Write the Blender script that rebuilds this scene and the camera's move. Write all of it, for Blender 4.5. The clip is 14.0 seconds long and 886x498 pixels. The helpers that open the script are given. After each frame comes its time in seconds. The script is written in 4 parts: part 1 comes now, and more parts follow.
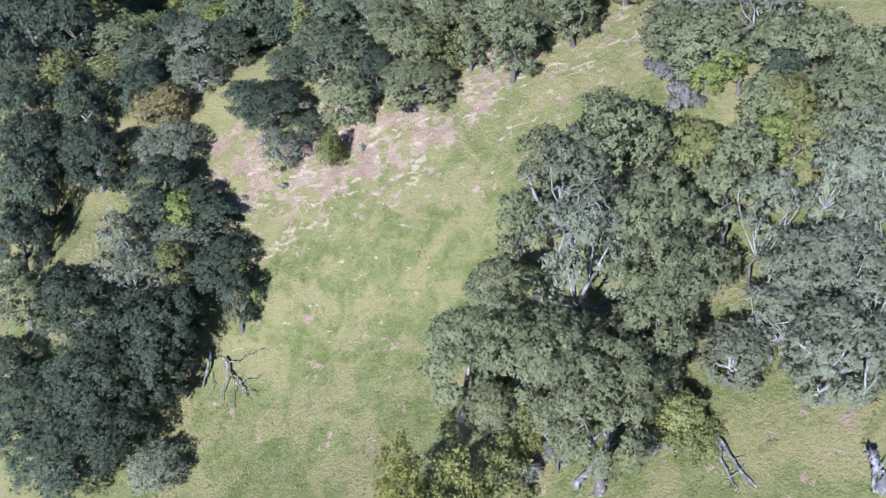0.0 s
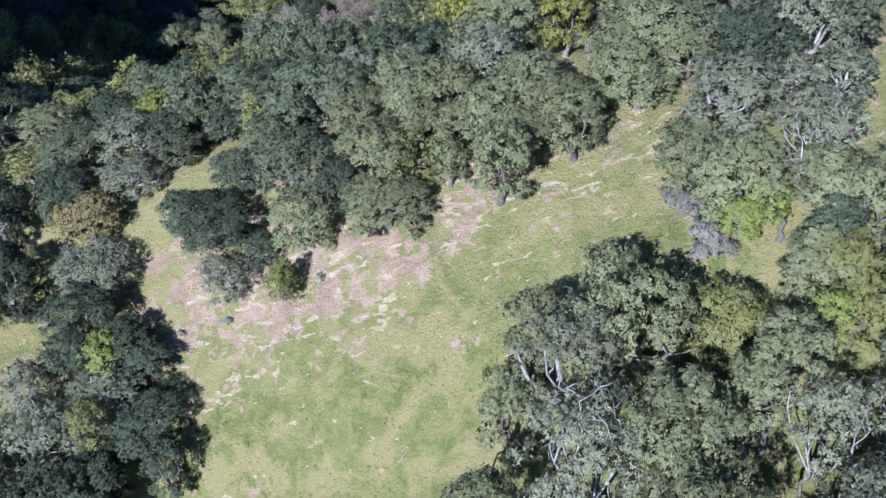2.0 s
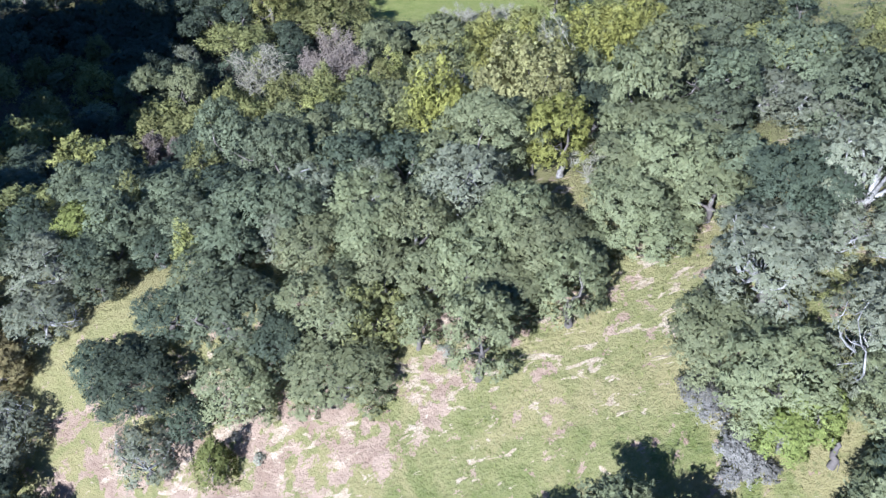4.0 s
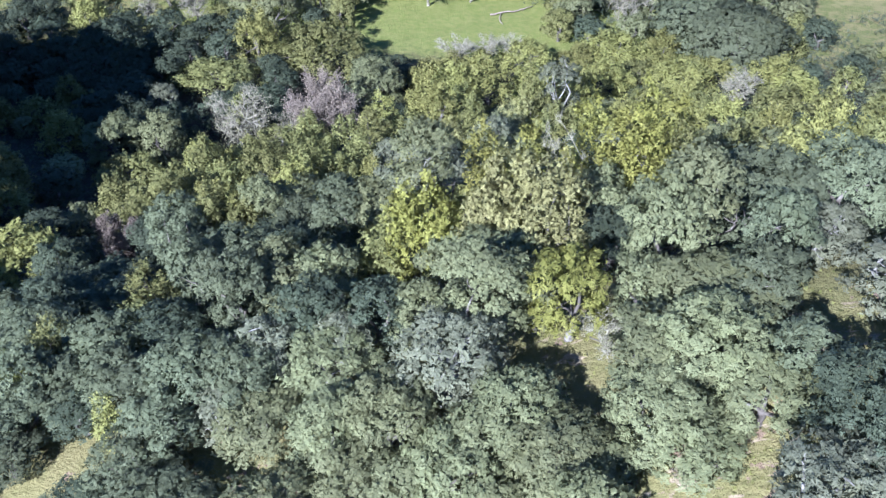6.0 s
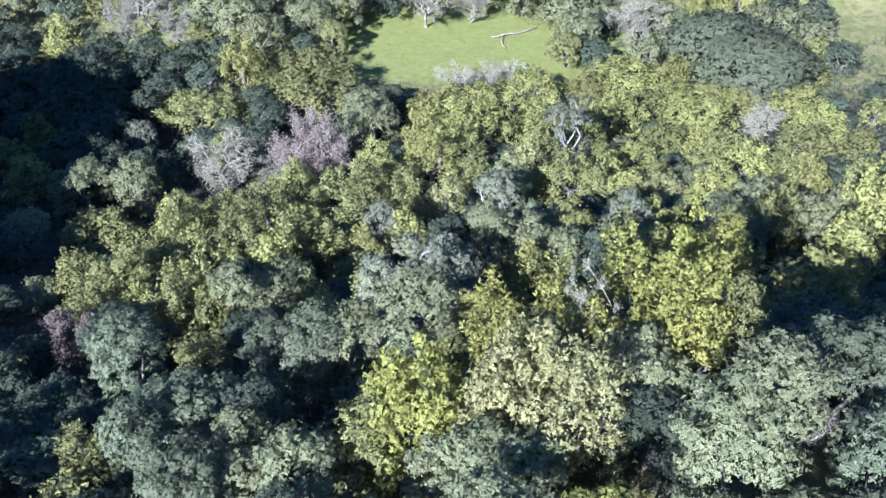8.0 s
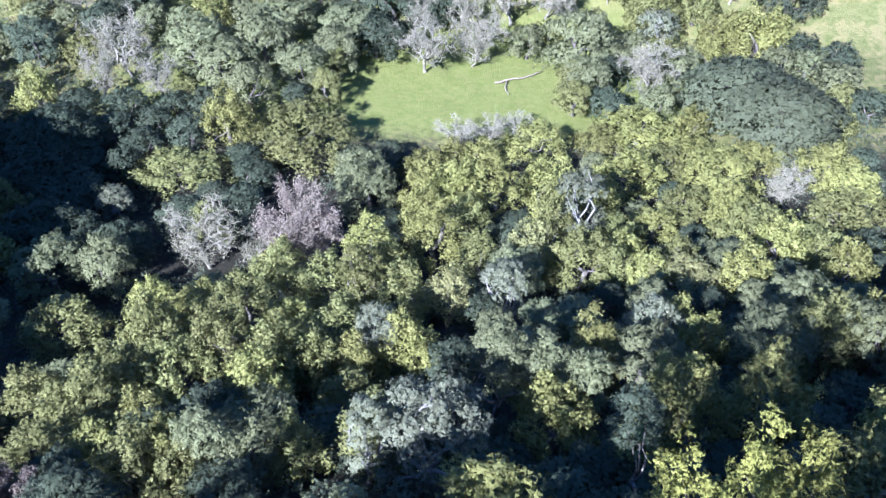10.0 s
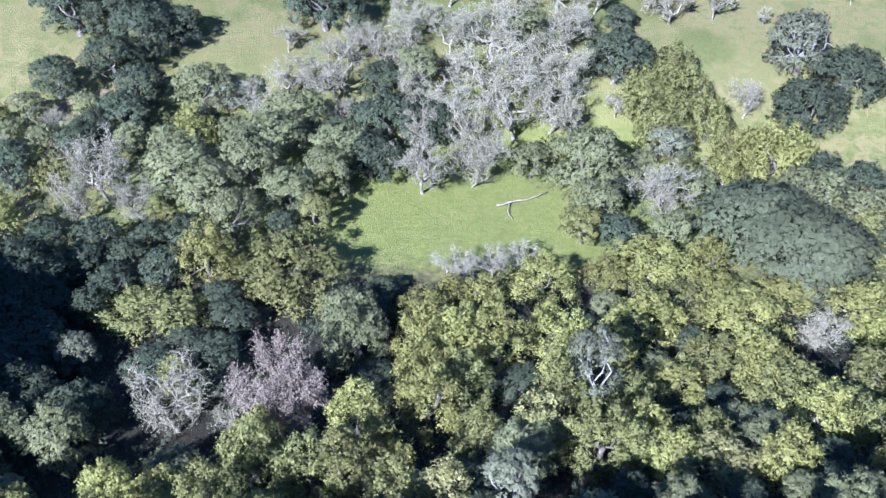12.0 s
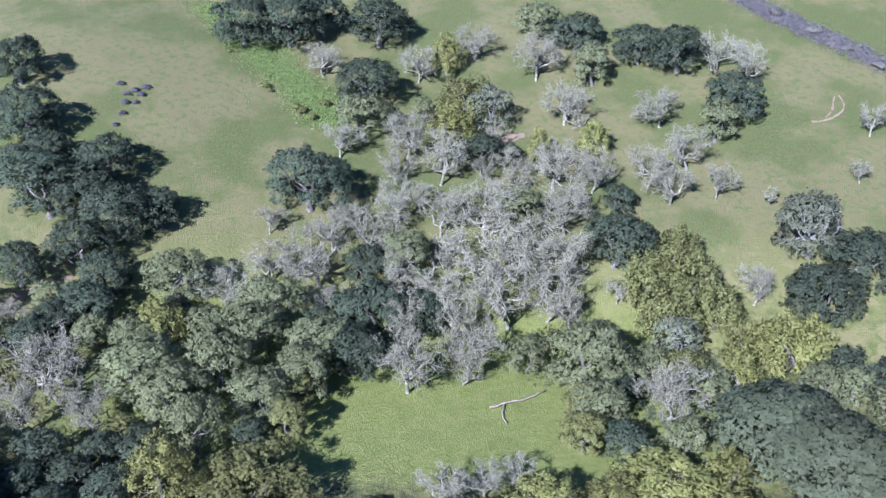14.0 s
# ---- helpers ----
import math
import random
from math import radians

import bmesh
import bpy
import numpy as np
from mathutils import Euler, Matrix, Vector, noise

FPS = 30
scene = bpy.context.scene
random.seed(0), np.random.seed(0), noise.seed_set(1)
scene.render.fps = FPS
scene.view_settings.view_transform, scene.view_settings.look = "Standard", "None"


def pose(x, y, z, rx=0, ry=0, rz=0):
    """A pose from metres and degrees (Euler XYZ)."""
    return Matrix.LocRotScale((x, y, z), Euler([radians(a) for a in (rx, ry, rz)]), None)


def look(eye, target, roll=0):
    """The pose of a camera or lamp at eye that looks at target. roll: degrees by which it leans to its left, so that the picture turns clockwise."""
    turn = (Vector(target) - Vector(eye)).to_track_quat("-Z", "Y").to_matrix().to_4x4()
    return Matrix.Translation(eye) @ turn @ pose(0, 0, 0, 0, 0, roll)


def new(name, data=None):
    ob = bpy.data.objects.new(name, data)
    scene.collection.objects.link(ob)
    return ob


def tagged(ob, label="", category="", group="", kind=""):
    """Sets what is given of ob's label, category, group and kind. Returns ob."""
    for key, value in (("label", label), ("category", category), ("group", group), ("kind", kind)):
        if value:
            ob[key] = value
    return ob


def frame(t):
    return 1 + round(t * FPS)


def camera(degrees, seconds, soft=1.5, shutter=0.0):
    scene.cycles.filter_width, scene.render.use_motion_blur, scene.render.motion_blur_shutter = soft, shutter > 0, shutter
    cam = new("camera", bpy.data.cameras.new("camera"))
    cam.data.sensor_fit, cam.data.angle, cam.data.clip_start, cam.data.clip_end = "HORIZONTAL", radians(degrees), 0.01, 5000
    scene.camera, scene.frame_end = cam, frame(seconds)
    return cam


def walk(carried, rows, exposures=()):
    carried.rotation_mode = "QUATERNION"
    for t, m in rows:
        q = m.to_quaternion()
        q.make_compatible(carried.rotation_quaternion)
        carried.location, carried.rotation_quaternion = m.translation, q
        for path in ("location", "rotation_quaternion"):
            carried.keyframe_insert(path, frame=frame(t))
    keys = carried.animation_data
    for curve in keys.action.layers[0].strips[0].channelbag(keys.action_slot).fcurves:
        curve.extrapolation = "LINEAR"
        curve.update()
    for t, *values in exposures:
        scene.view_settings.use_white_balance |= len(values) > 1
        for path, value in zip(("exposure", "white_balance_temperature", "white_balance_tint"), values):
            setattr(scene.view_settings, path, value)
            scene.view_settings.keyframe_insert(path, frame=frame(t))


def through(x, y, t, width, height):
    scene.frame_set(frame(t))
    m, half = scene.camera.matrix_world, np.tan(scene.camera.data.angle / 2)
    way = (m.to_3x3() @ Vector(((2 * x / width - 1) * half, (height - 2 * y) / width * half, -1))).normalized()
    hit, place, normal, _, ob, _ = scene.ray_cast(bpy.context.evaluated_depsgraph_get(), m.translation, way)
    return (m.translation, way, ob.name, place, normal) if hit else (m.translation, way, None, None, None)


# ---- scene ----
cam = camera(50.5, 14.0, 1.35)
METRES, EYE, TILT, LEAN, TURN = 100.0, 80.0, -38.5, 0.0, 0.0
ROWS = [
    (0.0, 0.0, 0.0, 0.0, 0.0, 0.0, -0.0),
    (0.5, 0.0043, 0.0308, 0.0244, 0.07, -0.06, 0.0),
    (1.0, 0.0088, 0.061, 0.0487, 0.13, -0.11, 0.03),
    (1.5, 0.0137, 0.091, 0.0725, 0.19, -0.12, 0.03),
    (2.0, 0.0186, 0.1199, 0.0964, 0.26, -0.15, 0.08),
    (2.5, 0.0236, 0.1479, 0.1196, 0.28, -0.16, 0.08),
    (3.0, 0.0287, 0.1751, 0.1425, 0.33, -0.18, 0.07),
    (5.5, 0.0448, 0.3044, 0.2518, 0.55, -0.37, 0.18),
    (6.0, 0.046, 0.3302, 0.2712, 0.56, -0.37, 0.18),
    (6.5, 0.0464, 0.3562, 0.291, 0.57, -0.4, 0.21),
    (7.0, 0.0463, 0.3823, 0.3109, 0.55, -0.43, 0.22),
    (9.5, 0.0433, 0.5159, 0.4173, 0.47, -1.43, 0.42),
    (10.0, 0.0424, 0.5433, 0.4374, 0.44, -0.23, 0.42),
    (10.5, 0.0428, 0.572, 0.4597, 0.45, 1.12, 0.42),
    (11.0, 0.0432, 0.6016, 0.482, 0.45, 2.08, 0.43),
    (11.5, 0.0442, 0.6314, 0.5056, 0.47, 3.11, 0.43),
    (12.0, 0.0463, 0.662, 0.5287, 0.5, 4.53, 0.43),
    (12.5, 0.0484, 0.692, 0.552, 0.48, 6.83, 0.39),
    (13.0, 0.0539, 0.7216, 0.5742, 0.55, 9.11, 0.43),
    (13.5, 0.0588, 0.75, 0.5972, 0.52, 11.36, 0.41),
    (14.0, 0.0648, 0.7793, 0.6198, 0.52, 13.64, 0.41),
]
walk(cam, [(t, pose(0, 0, EYE, TILT, LEAN, TURN) @ pose(METRES * x, METRES * y, METRES * z, 90 + pitch, roll, yaw)) for t, x, y, z, yaw, pitch, roll in ROWS],
     exposures=[(t, stops, 4960 if t < 5 else 4930 if t < 8 else 4810, 18 if t < 5 else 20 if t < 8 else 23) for t, stops in ((0.0, 1.45), (1.5, 1.45), (3.0, 1.58), (4.3, 1.90), (5.5, 2.00), (6.5, 2.11), (10.0, 2.42), (11.0, 2.32), (12.0, 2.17), (13.0, 1.88), (14.0, 1.74))])

# ---- sky, sun ----
SUN_HIGH, SUN_FROM = 32.0, 207.0          # degrees above the horizon; compass bearing it shines from (0 is +y, 90 is +x)
world = bpy.data.worlds.new("sky")
scene.world = world
world.use_nodes = True
sky = world.node_tree.nodes.new("ShaderNodeTexSky")
sky.sky_type, sky.sun_disc = "NISHITA", False
sky.ozone_density, sky.dust_density = 8.0, 0.0
sky.sun_elevation, sky.sun_rotation = radians(SUN_HIGH), radians(SUN_FROM)
world.node_tree.links.new(sky.outputs[0], world.node_tree.nodes["Background"].inputs[0])
world.node_tree.nodes["Background"].inputs[1].default_value = 0.050
sun = new("sun", bpy.data.lights.new("sun", "SUN"))
sun.data.energy, sun.data.angle, sun.data.color = 5.0, radians(0.53), (1.0, 0.945, 0.835)
sun.matrix_world = look((0, 0, 0), (-math.sin(radians(SUN_FROM)), -math.cos(radians(SUN_FROM)), -math.tan(radians(SUN_HIGH))))

# ---- materials ----
def graph(name):
    m = bpy.data.materials.new(name)
    m.use_nodes = True
    t = m.node_tree
    return m, t, t.nodes["Principled BSDF"]


def wire(t, kind, **sockets):
    """A node with its inputs set: numbers, colours or other nodes' outputs."""
    n = t.nodes.new(kind)
    for key, value in sockets.items():
        s = n.inputs[int(key[1:])] if key[0] == "i" and key[1:].isdigit() else n.inputs[key]
        if isinstance(value, bpy.types.NodeSocket):
            t.links.new(value, s)
        else:
            s.default_value = value
    return n


def rgb(c):
    return (c[0], c[1], c[2], 1.0)


def blend(t, factor, a, b):
    n = t.nodes.new("ShaderNodeMix")
    n.data_type = "RGBA"
    for i, value in ((0, factor), (6, a), (7, b)):
        if isinstance(value, bpy.types.NodeSocket):
            t.links.new(value, n.inputs[i])
        else:
            n.inputs[i].default_value = value if i == 0 else rgb(value)
    return n.outputs[2]


def calc(t, op, a, b=0.0, c=0.0, clamp=False):
    n = t.nodes.new("ShaderNodeMath")
    n.operation, n.use_clamp = op, clamp
    for i, value in enumerate((a, b, c)):
        if isinstance(value, bpy.types.NodeSocket):
            t.links.new(value, n.inputs[i])
        else:
            n.inputs[i].default_value = value
    return n.outputs[0]


def grain(t, scale, detail=4.0, rough=0.55, where=None, warp=0.0):
    n = wire(t, "ShaderNodeTexNoise", Scale=scale, Detail=detail, Roughness=rough, Distortion=warp)
    t.links.new(where or t.nodes.new("ShaderNodeNewGeometry").outputs["Position"], n.inputs["Vector"])
    return n.outputs["Fac"]


def ramp(t, value, low, high):
    n = wire(t, "ShaderNodeMapRange", Value=value)
    n.interpolation_type = "SMOOTHSTEP"
    n.inputs["From Min"].default_value, n.inputs["From Max"].default_value = low, high
    return n.outputs["Result"]


FAR = {}


def leaf_material(name, base, pale, through, spread=0.35, leaf=20.0, bare=0.49):
    """Leaves: each card its own tone between base and pale, each tree a little apart, some light coming through."""
    m, t, p = graph(name)
    geo, ob = t.nodes.new("ShaderNodeNewGeometry"), t.nodes.new("ShaderNodeObjectInfo")
    tone = blend(t, calc(t, "MULTIPLY_ADD", geo.outputs["Random Per Island"], 0.85, 0.05), base, pale)
    patch = grain(t, 0.45, 3.0, 0.6)
    tone = blend(t, calc(t, "MULTIPLY", ramp(t, patch, 0.4, 0.7), 0.45), tone, [0.5 * (a + b) * k for a, b, k in zip(base, pale, (1.06, 1.06, 0.95))])
    # random darker flecks, painted as shadowed gaps between leaves
    tone = blend(t, calc(t, "MULTIPLY", ramp(t, grain(t, 4.0, 2.0), 0.30, 0.52), 1.0), [0.5 * a + 0.35 * b for a, b in zip(base, pale)], tone)
    n = wire(t, "ShaderNodeHueSaturation", Color=tone)
    t.links.new(calc(t, "MULTIPLY_ADD", ob.outputs["Random"], 0.014, 0.490), n.inputs["Hue"])
    t.links.new(calc(t, "MULTIPLY_ADD", ob.outputs["Random"], spread, 1 - spread / 2), n.inputs["Value"])
    t.links.new(n.outputs[0], p.inputs["Base Color"])
    p.inputs["Roughness"].default_value = 0.7
    p.inputs["Specular IOR Level"].default_value = 0.12
    leaves = wire(t, "ShaderNodeBump", Strength=0.25, Distance=0.04, Height=grain(t, 13.0, 2.0, 0.6))
    t.links.new(leaves.outputs[0], p.inputs["Normal"])
    tr = wire(t, "ShaderNodeBsdfTranslucent", Color=blend(t, 0.5, n.outputs[0], through))
    mix = wire(t, "ShaderNodeMixShader", i0=0.16, i1=p.outputs[0], i2=tr.outputs[0])
    # a spray is many small leaves with air between them
    air = wire(t, "ShaderNodeMath", i0=grain(t, leaf, 1.5, 0.6), i1=bare)
    air.operation = "GREATER_THAN"
    spray = wire(t, "ShaderNodeMixShader", i0=air.outputs[0], i1=wire(t, "ShaderNodeBsdfTransparent").outputs[0], i2=mix.outputs[0])
    t.links.new(spray.outputs[0], t.nodes["Material Output"].inputs[0])
    if leaf == 20.0:            # the broad trees bear their leaves in bigger sprays
        FAR[name] = leaf_material(name + "_broad", base, pale, through, spread, 13.0, bare)
    return m


def bark_material(name, base, pale, lichen=0.5):
    """Bark with blotches of lichen."""
    m, t, p = graph(name)
    ob = t.nodes.new("ShaderNodeObjectInfo")
    tone = blend(t, ramp(t, grain(t, 2.2, 5.0, 0.65), 0.62 - 0.35 * lichen, 0.78 - 0.3 * lichen), base, pale)
    tone = blend(t, calc(t, "MULTIPLY", ramp(t, grain(t, 14.0, 3.0), 0.35, 0.7), 0.5), tone, [0.6 * v for v in base])
    n = wire(t, "ShaderNodeHueSaturation", Color=tone)
    t.links.new(calc(t, "MULTIPLY_ADD", ob.outputs["Random"], 0.3, 0.85), n.inputs["Value"])
    t.links.new(n.outputs[0], p.inputs["Base Color"])
    p.inputs["Roughness"].default_value = 0.9
    b = wire(t, "ShaderNodeBump", Strength=0.6, Distance=0.04, Height=grain(t, 9.0, 4.0))
    t.links.new(b.outputs[0], p.inputs["Normal"])
    return m


LEAF_OAK = leaf_material("oak_leaf", (0.112, 0.123, 0.060), (0.184, 0.193, 0.096), (0.13, 0.16, 0.05), 0.28)
# dark oak green, lowered further to put deep shade into the leaves
LEAF_DARK_SHADED = leaf_material("dark_shaded_oak_leaf", (0.042, 0.053, 0.033), (0.076, 0.092, 0.057), (0.09, 0.12, 0.05))
LEAF_GREY = leaf_material("lichened_oak_leaf", (0.110, 0.118, 0.073), (0.192, 0.200, 0.131), (0.12, 0.15, 0.07))
LEAF_LIGHT = leaf_material("laurel_leaf", (0.158, 0.164, 0.049), (0.268, 0.262, 0.086), (0.24, 0.26, 0.07), 0.45)
LEAF_MID = leaf_material("mixed_leaf", (0.118, 0.127, 0.044), (0.212, 0.210, 0.077), (0.17, 0.19, 0.06), 0.45)
LEAF_GOLD = leaf_material("yellow_leaf", (0.142, 0.145, 0.031), (0.252, 0.243, 0.064), (0.25, 0.27, 0.05))
LEAF_RUST = leaf_material("rusty_leaf", (0.112, 0.093, 0.040), (0.198, 0.160, 0.070), (0.26, 0.18, 0.06))
LEAF_CONIFER = leaf_material("conifer_leaf", (0.075, 0.092, 0.024), (0.160, 0.172, 0.050), (0.14, 0.17, 0.03))
LEAF_FRESH = leaf_material("fresh_leaf", (0.098, 0.122, 0.028), (0.195, 0.215, 0.062), (0.18, 0.21, 0.04))
LEAF_DULL = leaf_material("dull_oak_leaf", (0.070, 0.082, 0.046), (0.122, 0.136, 0.078), (0.11, 0.14, 0.05))
LEAF_LIME = leaf_material("lime_leaf", (0.13, 0.142, 0.03), (0.235, 0.238, 0.064), (0.22, 0.24, 0.05))
LEAF_PALE = leaf_material("pale_yellow_leaf", (0.178, 0.180, 0.066), (0.325, 0.312, 0.132), (0.30, 0.30, 0.10))
TUFT_LICHEN = leaf_material("lichen_tuft", (0.150, 0.148, 0.086), (0.280, 0.272, 0.172), (0.2, 0.2, 0.13))
TUFT_PURPLE = leaf_material("purple_twig_tuft", (0.128, 0.104, 0.082), (0.210, 0.176, 0.142), (0.16, 0.13, 0.11))
TUFT_GREY = leaf_material("grey_brush_leaf", (0.125, 0.118, 0.098), (0.235, 0.222, 0.188), (0.2, 0.2, 0.18))
BARK = bark_material("oak_bark", (0.085, 0.072, 0.060), (0.26, 0.25, 0.22), 0.3)
BARK_PALE = bark_material("lichened_bark", (0.110, 0.099, 0.070), (0.275, 0.256, 0.192), 0.62)
BARK_WHITE = bark_material("white_lichened_bark", (0.125, 0.118, 0.104), (0.275, 0.263, 0.234), 0.72)
BARK_PINK = bark_material("purple_bark", (0.125, 0.102, 0.084), (0.235, 0.20, 0.168), 0.5)
DEADWOOD = bark_material("weathered_deadwood", (0.085, 0.078, 0.072), (0.24, 0.23, 0.215), 0.5)


def ground_material():
    m, t, p = graph("hillside_ground")
    pos = t.nodes.new("ShaderNodeNewGeometry").outputs["Position"]
    sep = wire(t, "ShaderNodeSeparateXYZ", Vector=pos)
    x, y = sep.outputs[0], sep.outputs[1]
    big, mid, fine = grain(t, 0.11, 4.0, 0.6, pos, 0.6), grain(t, 0.75, 5.0, 0.65, pos, 0.4), grain(t, 6.0, 4.0, 0.7, pos)
    patch, speck = grain(t, 0.33, 5.0, 0.6, pos, 0.8), grain(t, 2.4, 5.0, 0.7, pos, 0.3)
    turf = blend(t, ramp(t, mid, 0.33, 0.66), (0.083, 0.097, 0.026), (0.138, 0.136, 0.050))
    turf = blend(t, calc(t, "MULTIPLY", ramp(t, patch, 0.44, 0.60), 0.8), turf, (0.186, 0.158, 0.070))
    turf = blend(t, calc(t, "MULTIPLY", ramp(t, speck, 0.54, 0.68), 0.45), turf, (0.070, 0.086, 0.030))
    turf = blend(t, calc(t, "MULTIPLY", ramp(t, fine, 0.52, 0.70), 0.35), turf, (0.230, 0.200, 0.110))
    turf = blend(t, calc(t, "MULTIPLY", ramp(t, calc(t, "MULTIPLY_ADD", mid, 9.0, y), 56.0, 72.0), calc(t, "MULTIPLY", calc(t, "SUBTRACT", 1.0, ramp(t, y, 76.0, 86.0)), 0.6)), turf, (0.188, 0.166, 0.070))     # drier towards the top
    # bare pinkish soil where the slope has slumped, along the edge of the wood, and in small scuffs below it
    line = calc(t, "ABSOLUTE", calc(t, "SUBTRACT", y, calc(t, "MULTIPLY_ADD", x, 0.14, 63.0)))
    near = calc(t, "SUBTRACT", 1.0, ramp(t, line, 0.0, 11.0))
    side = calc(t, "MULTIPLY", calc(t, "SUBTRACT", 1.0, ramp(t, x, -9.0, 30.0)), ramp(t, x, -21.0, -17.5))
    blot = calc(t, "ADD", calc(t, "MULTIPLY", grain(t, 0.5, 4.0, 0.6, pos, 0.7), 0.55), calc(t, "MULTIPLY", grain(t, 1.7, 6.0, 0.7, pos, 0.4), 0.45))
    hill = calc(t, "SUBTRACT", 1.0, ramp(t, y, 74.0, 80.0))
    bare = calc(t, "ADD", calc(t, "MULTIPLY", calc(t, "MULTIPLY", near, side), 0.12), blot)
    soil = blend(t, ramp(t, mid, 0.3, 0.7), (0.182, 0.127, 0.086), (0.262, 0.194, 0.136))
    tone = blend(t, calc(t, "MULTIPLY", ramp(t, bare, 0.585, 0.615), hill), turf, soil)
    # pale scuffs, drawn out across the slope
    drawn = wire(t, "ShaderNodeMapping", Vector=pos)
    drawn.inputs["Scale"].default_value, drawn.inputs["Rotation"].default_value = (0.55, 1.3, 1.0), (0, 0, 0.3)
    scuff = calc(t, "MULTIPLY_ADD", calc(t, "MULTIPLY", calc(t, "SUBTRACT", 1.0, ramp(t, line, 2.0, 13.0)), ramp(t, x, -18.0, -10.0)), 0.10, grain(t, 1.15, 5.0, 0.62, drawn.outputs[0], 0.5))
    straw = blend(t, ramp(t, speck, 0.35, 0.65), (0.250, 0.190, 0.125), (0.350, 0.285, 0.200))
    tone = blend(t, calc(t, "MULTIPLY", calc(t, "MULTIPLY", ramp(t, scuff, 0.655, 0.70), hill), 0.85), tone, straw)
    # leaf litter on the floor of the wooded ravine, darkened to deepen the shade
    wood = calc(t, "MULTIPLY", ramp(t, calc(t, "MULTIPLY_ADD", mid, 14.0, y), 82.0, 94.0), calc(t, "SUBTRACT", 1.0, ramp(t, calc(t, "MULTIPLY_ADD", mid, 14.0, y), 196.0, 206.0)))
    shaded_litter = blend(t, mid, (0.020, 0.019, 0.013), (0.042, 0.037, 0.026))
    tone = blend(t, wood, tone, shaded_litter)
    # lush grass on the flat, drier pasture beyond
    lush = calc(t, "MULTIPLY", calc(t, "SUBTRACT", 1.0, ramp(t, calc(t, "ABSOLUTE", x), 34.0, 60.0)), calc(t, "MULTIPLY", ramp(t, calc(t, "MULTIPLY_ADD", mid, 14.0, y), 199.0, 208.0), calc(t, "SUBTRACT", 1.0, ramp(t, y, 228.0, 262.0))))
    green = blend(t, ramp(t, mid, 0.3, 0.7), (0.130, 0.156, 0.034), (0.180, 0.186, 0.055))
    tone = blend(t, calc(t, "MULTIPLY", lush, 0.9), tone, green)
    dry = ramp(t, y, 232.0, 270.0)
    pasture = blend(t, ramp(t, grain(t, 0.05, 3.0, 0.6, pos), 0.42, 0.58), (0.072, 0.080, 0.024), (0.126, 0.110, 0.047))
    pasture = blend(t, calc(t, "MULTIPLY", ramp(t, speck, 0.46, 0.62), 0.5), pasture, (0.128, 0.116, 0.060))
    pasture = blend(t, calc(t, "MULTIPLY", ramp(t, mid, 0.48, 0.64), 0.7), pasture, (0.068, 0.096, 0.026))
    tone = blend(t, dry, tone, pasture)
    t.links.new(tone, p.inputs["Base Color"])
    p.inputs["Roughness"].default_value = 0.95
    p.inputs["Specular IOR Level"].default_value = 0.15
    b = wire(t, "ShaderNodeBump", Strength=0.9, Distance=0.25, Height=calc(t, "ADD", grain(t, 2.6, 6.0, 0.7, pos), calc(t, "MULTIPLY", fine, 0.5)))
    t.links.new(b.outputs[0], p.inputs["Normal"])
    return m


GROUND = ground_material()


# ---- the lie of the land ----
# height along the middle line (y, z), and how much it tilts to the right there (y, slope)
SPINE = ((-400, -20), (-60, 8), (0, 24), (33, 33.8), (40, 34.6), (47, 36.6), (53, 40.8), (60, 44), (66, 46), (72, 47.2), (79, 46), (90, 39.5),
         (110, 28), (130, 17.5), (150, 9), (162, 5.5), (178, 3), (195, 1.8), (212, 1.2), (228, 1.0), (238, 2.6), (255, 8), (275, 14.5),
         (300, 23), (350, 40), (420, 60), (520, 74), (800, 60), (4000, 90))
TILTS = ((-400, 0.1), (0, 0.45), (35, 0.55), (47, 0.55), (60, 0.45), (72, 0.3), (90, 0.2), (140, 0.1), (175, 0.0), (200, -0.06), (232, -0.08),
         (260, 0.0), (4000, 0.0))


def along(knots, y):
    """Smooth (monotone cubic) interpolation through the knots."""
    ky, kz = np.array([k[0] for k in knots], float), np.array([k[1] for k in knots], float)
    h, d = np.diff(ky), np.diff(kz) / np.diff(ky)
    m = np.concatenate(([d[0]], np.where(d[:-1] * d[1:] > 0, 2 * d[:-1] * d[1:] / np.where(d[:-1] + d[1:] == 0, 1, d[:-1] + d[1:]), 0), [d[-1]]))
    y = np.clip(y, ky[0], ky[-1])
    i = np.clip(np.searchsorted(ky, y) - 1, 0, len(h) - 1)
    s = (y - ky[i]) / h[i]
    return (kz[i] * (2 * s**3 - 3 * s**2 + 1) + h[i] * m[i] * (s**3 - 2 * s**2 + s) + kz[i + 1] * (3 * s**2 - 2 * s**3) + h[i] * m[i + 1] * (s**3 - s**2))


def bump(x, y, cx, cy, rx, ry):
    return np.exp(-((x - cx) / rx) ** 2 - ((y - cy) / ry) ** 2)


